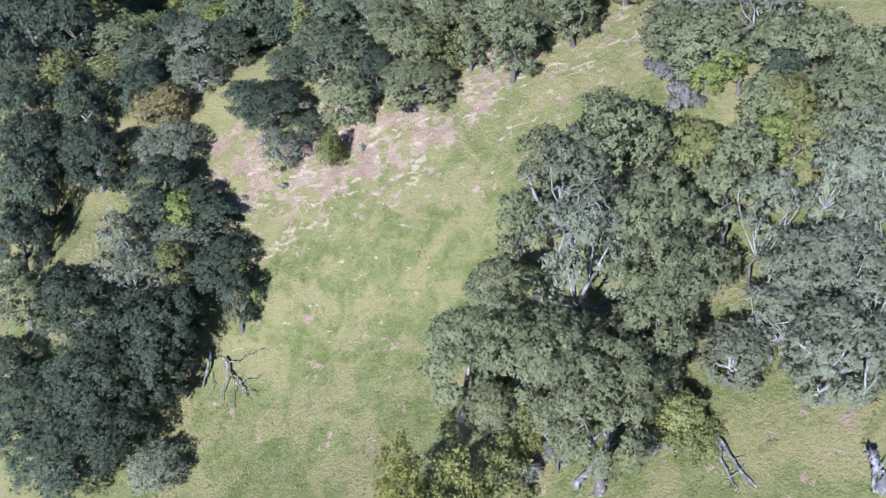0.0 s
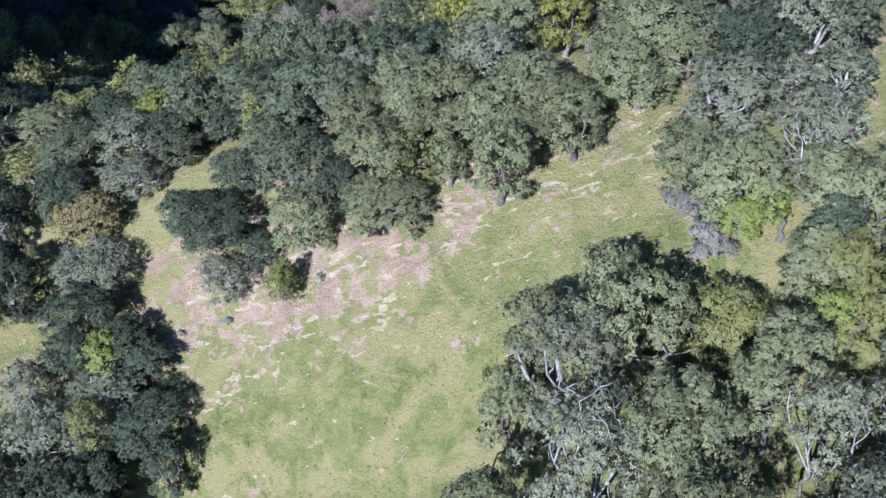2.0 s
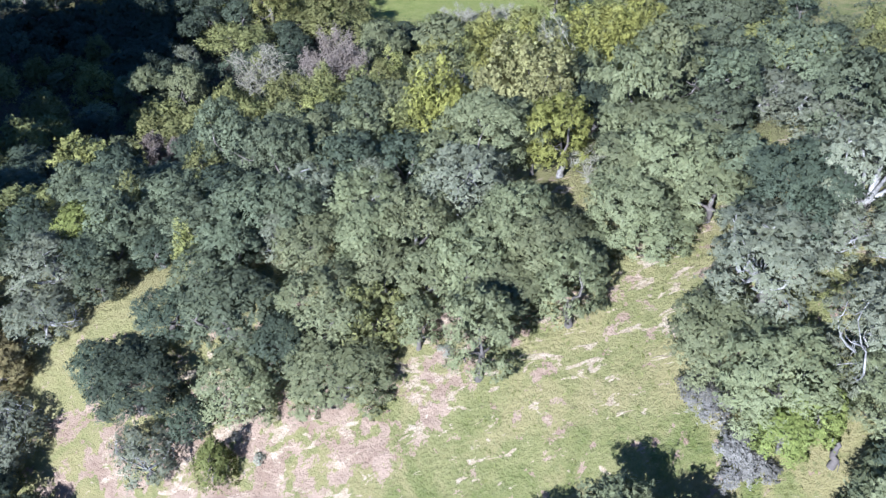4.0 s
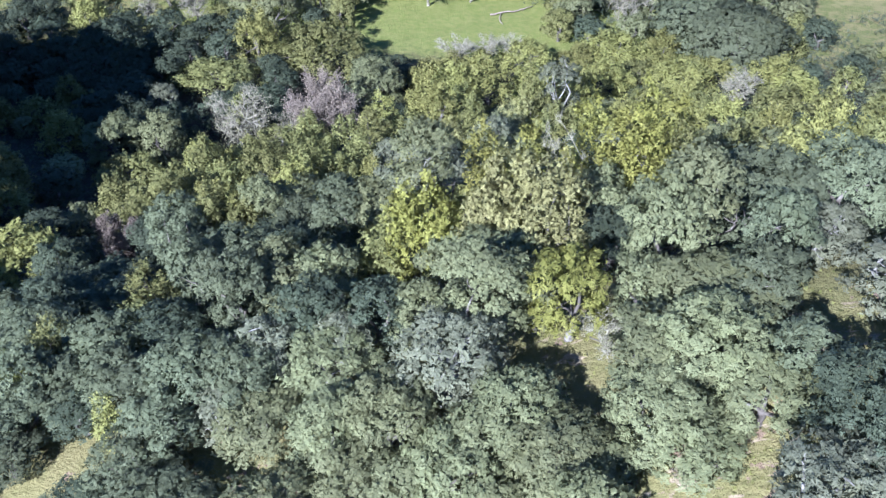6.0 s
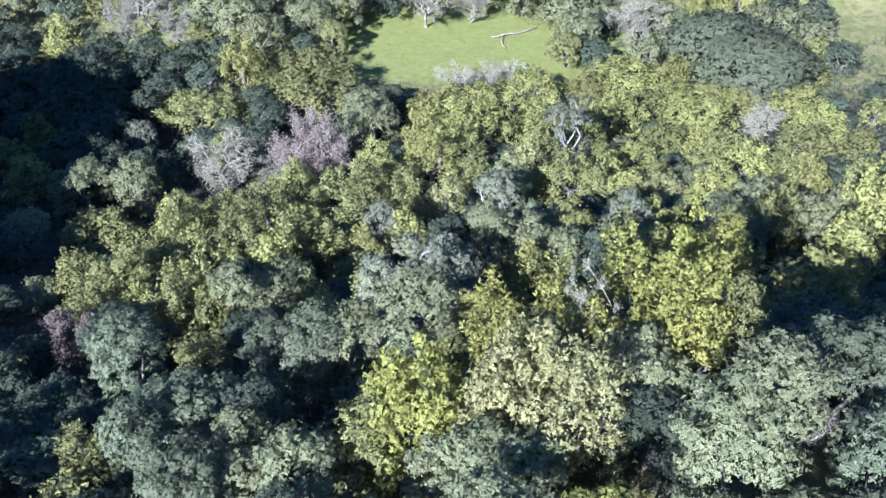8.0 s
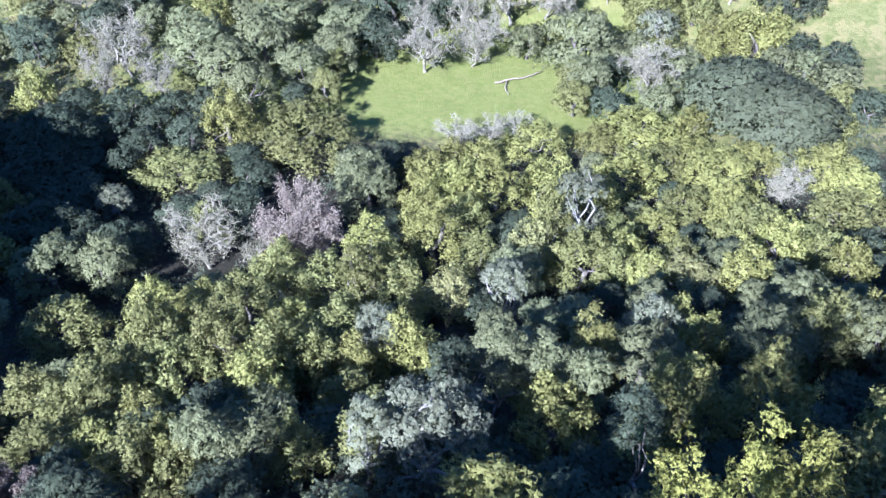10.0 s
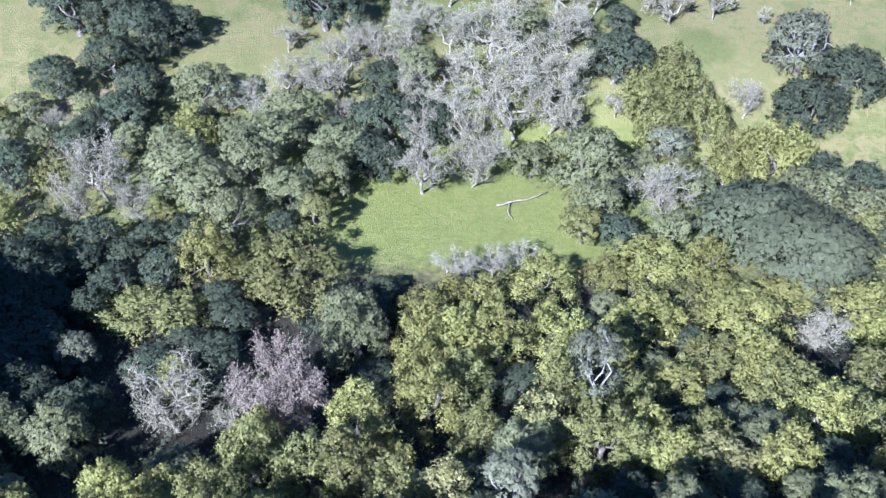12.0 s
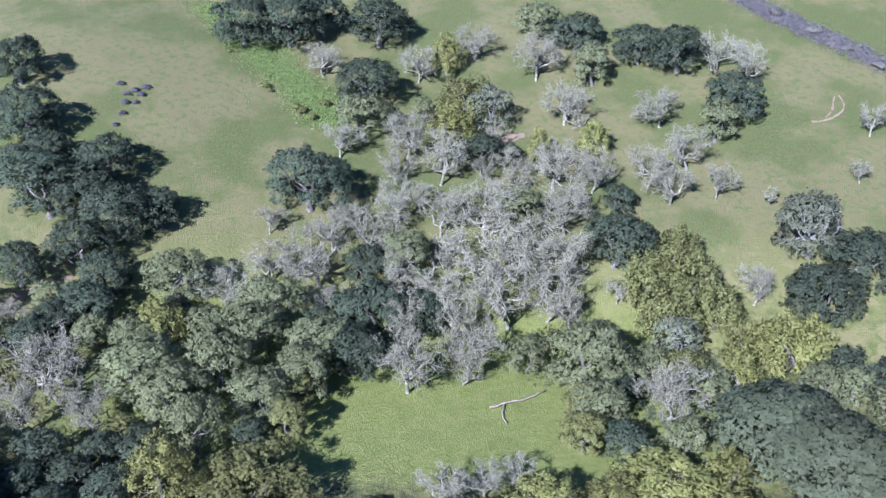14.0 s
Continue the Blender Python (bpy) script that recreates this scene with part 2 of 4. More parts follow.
def land(x, y):
    """The ground's height."""
    x, y = np.asarray(x, float), np.asarray(y, float)
    z = along(SPINE, y) + along(TILTS, y) * 45 * np.tanh(x / 45)
    z = z + 7 * bump(x, y, -31, 50, 9, 12)                      # spur with the dark oaks
    z = z + 47 * bump(x, y, -100, 104, 36, 50)                   # unseen hill closing the ravine on the left, added to shade it
    z = z + 13 * bump(x, y, -82, 292, 50, 62)                   # grassy shoulder
    z = z - 14 * bump(x, y, -45, 63, 10, 16)                    # head of the side ravine
    z = z - 4 * bump(x, y, 27, 114, 24, 13)                     # bowl below the ridge, sunk so that it lies in shade
    return z + (0.2 - 0.14 * np.clip((y - 80) / 60, 0, 1)) * np.sin(x * 0.61 + 1.3 * np.sin(y * 0.23)) * np.sin(y * 0.47 + 0.8 * np.sin(x * 0.19)) + 0.09 * np.sin(x * 1.7 + y * 0.9) * np.sin(y * 1.9 - x * 0.6)


# ---- the ground, one sheet to the horizon ----
def mesh_of(name, verts, faces, material, smooth=False):
    me = bpy.data.meshes.new(name)
    me.from_pydata(verts, [], faces)
    me.materials.append(material)
    if smooth:
        me.shade_smooth()
    return me


def spaced(low, high, step, reach):
    """Even steps from low to high, then ever longer ones out to reach."""
    inner = np.arange(low, high + step / 2, step)
    outer = [step]
    while sum(outer) < reach:
        outer.append(outer[-1] * 1.25)
    out = np.cumsum(outer)
    return np.concatenate((low - out[::-1], inner, high + out))


def build_ground():
    gx, gy = spaced(-110, 110, 1.2, 2500), spaced(5, 360, 1.2, 2500)
    X, Y = np.meshgrid(gx, gy)
    Z = land(X, Y)
    verts = np.stack((X.ravel(), Y.ravel(), Z.ravel()), 1)
    n, r = len(gx), len(gy)
    i = (np.arange(r - 1)[:, None] * n + np.arange(n - 1)).ravel()
    faces = np.stack((i, i + 1, i + n + 1, i + n), 1)
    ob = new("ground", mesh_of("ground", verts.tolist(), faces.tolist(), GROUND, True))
    tagged(ob, "steep grassy hillside, wooded ravine and rolling pasture with bare pink soil", "ground", kind="structure")


build_ground()


# ---- growing trees ----
def cards(rng, centre, normal, size):
    """Leaf sprays: one three-sided card at each centre."""
    n = len(centre)
    normal = normal / np.linalg.norm(normal, axis=1)[:, None]
    a = np.cross(normal, rng.normal(size=(n, 3)))
    a /= np.linalg.norm(a, axis=1)[:, None] + 1e-9
    b = np.cross(normal, a)
    s, k = size * rng.uniform(0.65, 1.3, (n, 1)), rng.uniform(0.6, 1.0, (n, 1))
    lift = normal * s * rng.uniform(-0.3, 0.3, (n, 1))
    corners = np.stack((centre + a * s * 1.3 + lift, centre - a * s * 0.65 + b * s * k * 1.1, centre - a * s * 0.65 - b * s * k * 1.1), 1).reshape(-1, 3)
    return corners, np.arange(3 * n).reshape(n, 3)


# form: masses, foot of the crown, their least and greatest radius, how they stretch upwards, unevenness of the top
FORMS = {"oak": (44, 0.12, 0.13, 0.25, 1.0, 0.26), "dome": (34, 0.06, 0.22, 0.30, 0.9, 0.05), "tall": (52, 0.10, 0.08, 0.18, 2.3, 0.46), "bush": (10, 0.05, 0.25, 0.42, 0.9, 0.2)}


def lobes_of(rng, form, R, H):
    """Centres and radii of the masses that make up a crown."""
    out = []
    if form == "cone":
        for i in range(26):
            f = i / 25
            ang, rho = i * 2.4, R * 0.62 * (1 - f) ** 0.8
            out.append((rho * math.cos(ang), rho * math.sin(ang), H * (0.16 + 0.74 * f), R * (0.36 * (1 - f) + 0.13)))
        return np.array(out)
    n, foot, least, most, stretch, uneven = FORMS[form]
    zb, long = max(foot * H, H - 2.6 * R * max(1, 0.75 * stretch)), rng.uniform(0.82, 1.0)
    for i in range(n):
        u = (i + 0.5) / n
        ang, rho = i * 2.39996 + rng.uniform(-0.45, 0.45), R * 0.82 * math.sqrt(u) * rng.uniform(0.82, 1.1 if form != "tall" else 1.4)
        q = min(rho / R, 0.98)
        rl = R * rng.uniform(least, most)
        top = (1 - 0.55 * q**1.5) if form == "tall" else 0.38 + 0.62 * math.sqrt(1 - q * q)
        top *= 1 - uneven * rng.random()
        x, y = rho * math.cos(ang), rho * math.sin(ang) * long
        out.append((x, y, max(zb + (H - zb) * top - rl * stretch, zb + 0.3 * rl), rl))
        if form != "bush" and q > 0.5 and rng.random() < 0.9:
            out.append((x * 1.02, y * 1.02, zb + (H - zb) * top * rng.uniform(0.12, 0.42), rl * 0.95))
    return np.array(out)


def foliage(rng, lobes, size, count, form):
    """Cards in loose sprays in and round the masses, with gaps between the sprays."""
    weight = lobes[:, 3] ** 2
    per = 5
    sprays = count // per
    which = rng.choice(len(lobes), sprays * 3, p=weight / weight.sum())
    d = rng.normal(size=(sprays * 3, 3))
    d /= np.linalg.norm(d, axis=1)[:, None]
    d[:, 2] = np.where(d[:, 2] < -0.3, -d[:, 2], d[:, 2])
    stretch = np.array((1, 1, FORMS.get(form, FORMS["oak"])[4]))
    p = lobes[which, :3] + d * lobes[which, 3:4] * rng.uniform(0.55, 1.12, (len(d), 1)) ** 0.7 * stretch
    if form == "tall":          # plumes that narrow upwards
        p[:, :2] = lobes[which, :2] + (p[:, :2] - lobes[which, :2]) * (1 - 0.5 * np.clip(d[:, 2:3], -0.4, 1))
    gap = np.linalg.norm((p[:, None, :] - lobes[None, :, :3]) / stretch, axis=2) / lobes[None, :, 3]
    gap[np.arange(len(p)), which] = 9
    keep = np.where(gap.min(1) > 0.8)[0][:sprays]
    p, d = np.repeat(p[keep], per, 0), np.repeat(d[keep], per, 0)
    p = p + rng.normal(size=p.shape) * size * (1.5 if form == "tall" else 0.9)
    d = d / stretch + (0, 0, 0.15)
    out = p - lobes[:, :3].mean(0) * (1, 1, 0.8)
    out /= np.linalg.norm(out, axis=1)[:, None]
    verts, faces = cards(rng, p, d + rng.normal(size=d.shape) * 0.6, size)
    return verts, faces, np.repeat(0.9 * d / np.linalg.norm(d, axis=1)[:, None] + (0.4 if form == "tall" else 0.75) * out + (0, 0, 0.2) + rng.normal(size=d.shape) * 0.34, 3, 0)


def tube(verts, faces, path, radii, sides):
    """Adds a tapering limb along the path."""
    base, n = len(verts), len(path)
    for i, (p, r) in enumerate(zip(path, radii)):
        d = (path[min(i + 1, n - 1)] - path[max(i - 1, 0)]).normalized()
        a = d.orthogonal().normalized()
        b = d.cross(a)
        for k in range(sides):
            w = 2 * math.pi * k / sides
            verts.append(tuple(p + (a * math.cos(w) + b * math.sin(w)) * r))
    for i in range(n - 1):
        for k in range(sides):
            k2 = (k + 1) % sides
            faces.append((base + i * sides + k, base + i * sides + k2, base + (i + 1) * sides + k2, base + (i + 1) * sides + k))
    faces.append(tuple(base + (n - 1) * sides + k for k in range(sides)))


def bough(rng, a, b, bend, steps):
    """A crooked way from a to b."""
    side = Vector(rng.normal(size=3)) * bend * (b - a).length
    pts = []
    for i in range(steps + 1):
        f = i / steps
        pts.append(a.lerp(b, f) + side * math.sin(math.pi * f) + Vector(rng.normal(size=3)) * 0.03 * (b - a).length * (0 < i < steps))
    return pts


def stems(rng, lobes, R, H, reach, count):
    """Trunk, and each main limb with its side boughs, up into the crown."""
    trunk, limbs, girth = ([], []), [], (0.045 * R + 0.03 * min(H, 2.2 * R) ** 0.7) * (0.56 if reach > 1 else 1)
    fork = Vector((rng.normal() * 0.06 * R, rng.normal() * 0.06 * R, 0.28 * H))
    tube(*trunk, [Vector((0, 0, -1.2)), Vector((0, 0, 0.15))] + bough(rng, Vector((0, 0, 0.3)), fork, 0.08, 3), [girth * v for v in (1.6, 1.35, 1.1, 1, 0.95, 0.9)], 7)
    for i in rng.permutation(len(lobes))[:count]:
        limb = ([], [])
        tip = fork.lerp(Vector(lobes[i, :3]) + Vector((0, 0, lobes[i, 3] * (reach - 0.6))), reach)
        way = bough(rng, fork - Vector((0, 0, 0.1)), tip, 0.16, 5)
        tube(*limb, way, [girth * (0.62 - 0.1 * k) for k in range(6)], 5)
        for j in (2, 3, 4, 5) if reach > 1 else (3, 4):
            end = way[j] + (way[j] - way[j - 1]).normalized().lerp(Vector(rng.normal(size=3)).normalized(), 0.65) * R * rng.uniform(0.3, 0.5)
            side = bough(rng, way[j], end, 0.15, 3)
            tube(*limb, side, [girth * 0.26, girth * 0.2, girth * 0.14, girth * 0.07], 4)
            if reach > 1:
                for k in (1, 2, 3):
                    twig = side[k] + Vector(rng.normal(size=3)).normalized() * R * rng.uniform(0.12, 0.25)
                    tube(*limb, [side[k], side[k].lerp(twig, 0.5) + Vector(rng.normal(size=3)) * 0.02 * R, twig], [girth * 0.13, girth * 0.1, girth * 0.05], 3)
        limbs.append(limb)
    return trunk, limbs


def bare_wood(rng, R, H, upright):
    """Trunk, limbs, then the finer branches of a leafless tree, and where its twigs end."""
    trunk, limbs, fine, tips = ([], []), [], ([], []), []
    girth = 0.016 * R + 0.015 * min(H, 2.0 * R)
    lean = Vector((rng.normal() * 0.1 * R, rng.normal() * 0.1 * R, (0.2 + 0.08 * upright) * H))
    tube(*trunk, [Vector((0, 0, -1.2)), Vector((0, 0, 0.1))] + bough(rng, Vector((0, 0, 0.25)), lean, 0.1, 3), [girth * v for v in (1.7, 1.35, 1.15, 1.05, 1, 0.95)], 8)
    n = 7
    for i in range(n):
        limb = ([], [])
        ang, out = 2 * math.pi * (i + rng.uniform(-0.3, 0.3)) / n, rng.uniform(0.3, 0.85)
        a = lean if i % 2 else lean * 0.85
        b = Vector((math.cos(ang) * R * out, math.sin(ang) * R * out, H * (0.93 - 0.42 * out * out) * rng.uniform(0.85, 1.0)))
        way = bough(rng, a, b, 0.2, 6)
        for k in range(1, 6):           # knees in the limb
            way[k] = way[k] + Vector(rng.normal(size=3)) * 0.055 * R
        tube(*limb, way, [girth * v for v in (0.85, 0.74, 0.63, 0.52, 0.42, 0.32, 0.2)], 6)
        limbs.append(limb)
        for j in range(2, 7):
            for _ in range(3):
                d = (way[j] - way[j - 1]).normalized().lerp(Vector(rng.normal(size=3)).normalized(), 0.7) + Vector((way[j].x, way[j].y, 0)).normalized() * 0.35 + Vector((0, 0, 0.25))
                c = way[j] + d.normalized() * R * rng.uniform(0.2, 0.36)
                c.z = min(max(c.z, 0.3 * H), H * 1.02)
                branch = bough(rng, way[j], c, 0.24, 4)
                for k in range(1, 4):
                    branch[k] = branch[k] + Vector(rng.normal(size=3)) * 0.02 * R
                tube(*fine, branch, [girth * v for v in (0.36, 0.29, 0.23, 0.17, 0.09)], 4)
                for k in range(1, 5):
                    for _ in range(3):
                        w2 = (branch[k] - branch[k - 1]).normalized().lerp(Vector(rng.normal(size=3)).normalized(), 0.75) + Vector((0, 0, 0.2))
                        e = branch[k] + w2.normalized() * R * rng.uniform(0.07, 0.16)
                        mid = branch[k].lerp(e, 0.5) + Vector(rng.normal(size=3)) * 0.018 * R
                        tube(*fine, [branch[k], mid, e], [girth * 0.13, girth * 0.09, girth * 0.05], 3)
                        tips.append(branch[k].lerp(e, 0.85))
    return trunk, limbs, fine, np.array(tips)


def part(name, me, parent, label=""):
    ob = new(name, me)
    ob.parent = parent
    return tagged(ob, label) if label else ob


# kind: form, leaf, bark, height at no width, height for each metre of width, fullness, how far limbs reach
KINDS = {
    "o": ("oak", LEAF_OAK, BARK, 2.8, 1.3, 1.0, 0.8), "d": ("oak", LEAF_DARK_SHADED, BARK, 2.8, 1.3, 1.0, 0.8), "d3": ("oak", LEAF_DARK_SHADED, BARK, 1.8, 1.22, 1.0, 0.8), "d2": ("dome", LEAF_DULL, BARK, 2.5, 1.0, 1.2, 0.7),
    "l": ("oak", LEAF_GREY, BARK_WHITE, 2.8, 1.3, 0.62, 1.06), "l2": ("oak", LEAF_GREY, BARK_WHITE, 2.8, 1.2, 0.85, 1.0),
    "y": ("tall", LEAF_LIGHT, BARK, 3.5, 1.6, 1.0, 0.85), "y2": ("tall", LEAF_MID, BARK, 3.2, 1.45, 1.0, 0.85), "g": ("tall", LEAF_GOLD, BARK_PALE, 2.8, 1.4, 0.85, 0.9),
    "v": ("oak", LEAF_FRESH, BARK, 1.6, 1.3, 1.0, 0.7), "g2": ("tall", LEAF_PALE, BARK, 3.5, 1.5, 1.0, 0.85), "r": ("oak", LEAF_RUST, BARK, 2.8, 1.3, 1.0, 0.8), "c": ("cone", LEAF_CONIFER, BARK, 1.2, 1.9, 0.8, 0.8),
    "n": ("oak", LEAF_DULL, BARK, 2.8, 1.3, 1.0, 0.8), "m": ("oak", LEAF_MID, BARK, 2.8, 1.3, 1.0, 0.8), "gold": ("oak", LEAF_LIME, BARK_PALE, 2.8, 1.4, 0.95, 0.8),
    "s": ("bush", TUFT_GREY, BARK_PALE, 0.6, 0.8, 0.5, 1.0), "b": ("bare", TUFT_LICHEN, BARK_PALE, 2.6, 1.15, 3.0, 1.0), "p": ("bare", TUFT_PURPLE, BARK_PINK, 1.8, 1.5, 14.0, 1.0),
}
SIZES = ((2.1, 1.6, 0.098, 4000), (3.3, 2.7, 0.122, 7600), (5.4, 4.3, 0.165, 7800), (99, 7.0, 0.25, 8000))   # up to this radius, built at, leaf spray, cards
STOCK = {}


LOFT = (1.0, 1.6, 2.3)          # how much taller than usual the lofty builds are


def model(kind, size, turn, share, lofty):
    """Builds, once, a tree of the kind, size and loft, and returns its meshes."""
    key = (kind, size, turn, share, lofty)
    if key not in STOCK:
        form, leaf, bark, h0, h1, full, reach = KINDS[kind]
        _, R, card, count = SIZES[size]
        H = (h0 + h1 * R) * LOFT[lofty]
        leaf = FAR.get(leaf.name, leaf) if size > 1 else leaf
        rng = np.random.default_rng(sum(map(ord, kind)) * 31 + size * 7 + turn)
        if form == "bare":
            trunk, limbs, (fv, ff), tips = bare_wood(rng, R, H, kind == "b")
            around = np.repeat(tips, int(full), 0)
            v, f = cards(rng, around + rng.normal(size=around.shape) * 0.05 * R, rng.normal(size=around.shape), card * (0.42 if kind == "b" else 0.62))
            crown = mesh_of("crown", fv + v.tolist(), ff + (f + len(fv)).tolist(), bark)
            crown.materials.append(leaf)
            crown.polygons.foreach_set("material_index", [0] * len(ff) + [1] * len(f))
        else:
            lobes = lobes_of(rng, form, R, H)
            v, f, soft = foliage(rng, lobes, card / share ** 0.4, int(count * full * share), form)
            trunk, limbs = stems(rng, lobes, R, H, reach, 9 if reach >= 1 else 3)
            crown = mesh_of("crown", v.tolist(), f.tolist(), leaf, True)
            crown.normals_split_custom_set_from_vertices((soft / np.linalg.norm(soft, axis=1)[:, None]).tolist())   # sprays shade as the mass they belong to
        if reach < 1:
            for lv, lf in limbs:
                base = len(trunk[0])
                trunk[0].extend(lv)
                trunk[1].extend(tuple(i + base for i in q) for q in lf)
            limbs = []
        STOCK[key] = (mesh_of("trunk", *trunk, BARK if form != "bare" else bark, True), [mesh_of("limb", *limb, bark, True) for limb in limbs], crown)
    return STOCK[key]


CHANCE = random.Random(5)
PLANTED = []


def grow(kind, name, label, category, group, spots, stature=1.0):
    """A tree of the kind at each (x, y, crown radius) or (x, y, crown radius, height)."""
    h0, h1 = KINDS[kind][3:5]
    for x, y, r, *given in spots:
        size = next(i for i, s in enumerate(SIZES) if r <= s[0])
        R = SIZES[size][1]
        usual = (h0 + h1 * R) * r / R
        h = given[0] if given else (h0 + h1 * r) * CHANCE.uniform(0.92, 1.1) * stature
        lofty = 2 if h > 1.9 * usual else 1 if h > 1.3 * usual else 0
        tree = new(name)
        tree.empty_display_size = 0.5
        tree.matrix_world = Matrix.LocRotScale((x, y, float(land(x, y))), Euler((CHANCE.gauss(0, 0.05), CHANCE.gauss(0, 0.05), CHANCE.uniform(0, 6.28))),
                                               (r / R * CHANCE.uniform(0.92, 1.16), r / R * CHANCE.uniform(0.92, 1.16), h / (LOFT[lofty] * (h0 + h1 * R))))
        tagged(tree, label, category, group)
        trunk, limbs, crown = model(kind, size, CHANCE.randrange(4), 1.0 if stature >= 0.95 else 0.4, lofty)
        stem = part("trunk", trunk, tree)
        for limb in limbs:
            part("limb", limb, stem)
        part("crown", crown, tree)
        PLANTED.append((x, y, r))


def fill(kinds, name, label, category, group, low, high, radius, tries, inside, stature=0.62, room=0.75):
    """Closes the wood's canopy: smaller trees where none stands yet."""
    dice = random.Random(len(label))
    for _ in range(tries):
        x, y, r = dice.uniform(low[0], high[0]), dice.uniform(low[1], high[1]), dice.uniform(*radius)
        if inside(x, y) and all((x - a) ** 2 + (y - b) ** 2 > (0.8 * c + room * r) ** 2 for a, b, c in PLANTED):
            grow(dice.choice(kinds), name, label, category, group, [(round(x, 1), round(y, 1), round(r, 1))], stature)


# ---- the trees: x, y, radius of the crown and, where it is known, the height ----
grow("p", "purple_bare_tree", "leafless tree with purplish pink twigs in the wooded ravine", "bare tree", "bare trees in the wooded ravine",
    [(-14.1, 158.9, 5, 11.5), (-25, 108, 2, 6.4)])
grow("b", "bare_tree", "leafless tree with pale lichen-grey branches in the wooded ravine", "bare tree", "bare trees in the wooded ravine",
    [(-25.8, 160, 6, 9.5), (-19.3, 159.6, 3.4, 6), (5, 191.8, 4.3, 5.6), (10.6, 194.3, 3.8, 5), (15.2, 197, 2.9, 4.2), (50.1, 173.6, 4.5, 6.5)])
grow("d2", "oak_tree", "broad smooth-domed dark green oak in the wooded ravine", "oak tree", "oak trees in the wooded ravine",
    [(50.3, 204.1, 9.5, 10.5), (55.2, 195.9, 9.5, 10.5)])
grow("c", "young_conifer", "small dark yellow-green conical tree on the ridge", "conifer", "conifers on the ridge",
    [(-8.6, 60.2, 1.3, 3.6)])
grow("v", "green_tree", "small bright yellow-green bushy tree on the grassy hillside", "tree", "trees on the grassy hillside",
    [(18.4, 54.7, 1.5, 2.6), (17.2, 54.5, 1.4, 2.2), (-19.8, 57.6, 2, 4.2), (-21.5, 55, 1.1, 3), (19.4, 47.1, 1.1, 6.2)])
grow("o", "oak_tree", "dense grey-green evergreen oak on the grassy hillside", "oak tree", "oak trees on the grassy hillside",
    [(11.1, 48.9, 3.7, 8.8), (11.9, 42.3, 3, 10.6), (11.7, 37.7, 3.4, 10.9), (5.2, 48.2, 1.9, 6.7), (3.7, 40.8, 2.2, 9.8), (1.2, 39.3, 2.8, 8.9),
     (4.3, 38, 3, 8.3), (6.8, 34.9, 2.7, 9.8), (8.5, 31.6, 3, 10.8), (10.6, 34.4, 2, 10.3), (15.4, 43.8, 1.7, 7.4), (19.9, 50.3, 2.3, 4.5),
     (23.6, 47.2, 2.4, 7.3), (15.5, 59, 2.5, 3.6), (17.1, 56.1, 2.4, 4.9), (9.8, 51.1, 1.7, 7.4), (6.7, 49.8, 1.7, 8.1), (16.8, 44.3, 1.7, 9.2),
     (-30.7, 51.2, 1.9, 5.8), (22.5, 51.7, 2.5, 6), (24.2, 49.5, 2.4, 7), (21, 53.9, 2.4, 4.3), (2.4, 36, 1.5, 6.4)])
grow("l2", "lichened_oak_tree", "grey-leaved oak with pale limbs showing on the grassy hillside", "oak tree", "oak trees on the grassy hillside",
    [(7.6, 47.4, 2.9, 10.2), (15.5, 35.5, 2, 4.2), (19.5, 32.8, 3, 6.5), (23.6, 42.7, 1.7, 6.2), (19.7, 34.3, 1.8, 5.2), (21.3, 56.1, 1.7, 5.4)])
grow("l", "lichened_oak_tree", "thin grey oak with pale lichened limbs on the grassy hillside", "oak tree", "oak trees on the grassy hillside",
    [(8.2, 42.1, 3.7, 11.7), (17.7, 41.3, 1.6, 8.4), (18.9, 37.6, 2.8, 7.3), (21.1, 37.7, 2.2, 6.7), (17.7, 36, 2, 6), (21.7, 43.5, 2.3, 6.9),
     (22.5, 40.3, 1.7, 6.5), (6.4, 33.4, 1.3, 6.4), (-22.8, 52.6, 2.8, 6), (-19.4, 55.6, 3.1, 3.6), (-20, 41.9, 2.3, 3.1), (-24, 55, 1.9),
     (23.7, 45.2, 1.9, 6.5), (21.8, 36, 2, 5.8), (-23.2, 63.8, 1.9, 3.2)])
grow("m", "oak_tree", "olive-green leafy oak on the grassy hillside", "oak tree", "oak trees on the grassy hillside",
    [(21.2, 48, 2.4, 4.6), (15.3, 48.8, 2.4, 5.6), (20.6, 49.6, 1.8, 5), (12.6, 33.2, 1.2, 3.4), (-19.6, 52.5, 1.5, 6.4)])
grow("y2", "laurel_tree", "mid-green leafy upright tree on the grassy hillside", "tree", "trees on the grassy hillside",
    [(13.3, 32.5, 1.3, 2.3), (3.3, 33.4, 1.9, 5)])
grow("y", "laurel_tree", "sunlit yellow-green leafy laurel tree on the grassy hillside", "tree", "trees on the grassy hillside",
    [(12.4, 33.4, 1.5, 3.6), (0.5, 31.5, 1.7, 8.3), (4.9, 35.2, 1, 4.5)])
grow("g", "yellow_tree", "yellow-green loose-leaved slim tree on the grassy hillside", "tree", "trees on the grassy hillside",
    [(-2.5, 32.2, 1.3, 10.6), (-1.6, 30.7, 1.6, 9.6), (-2.7, 30.4, 1.4, 9.5)])
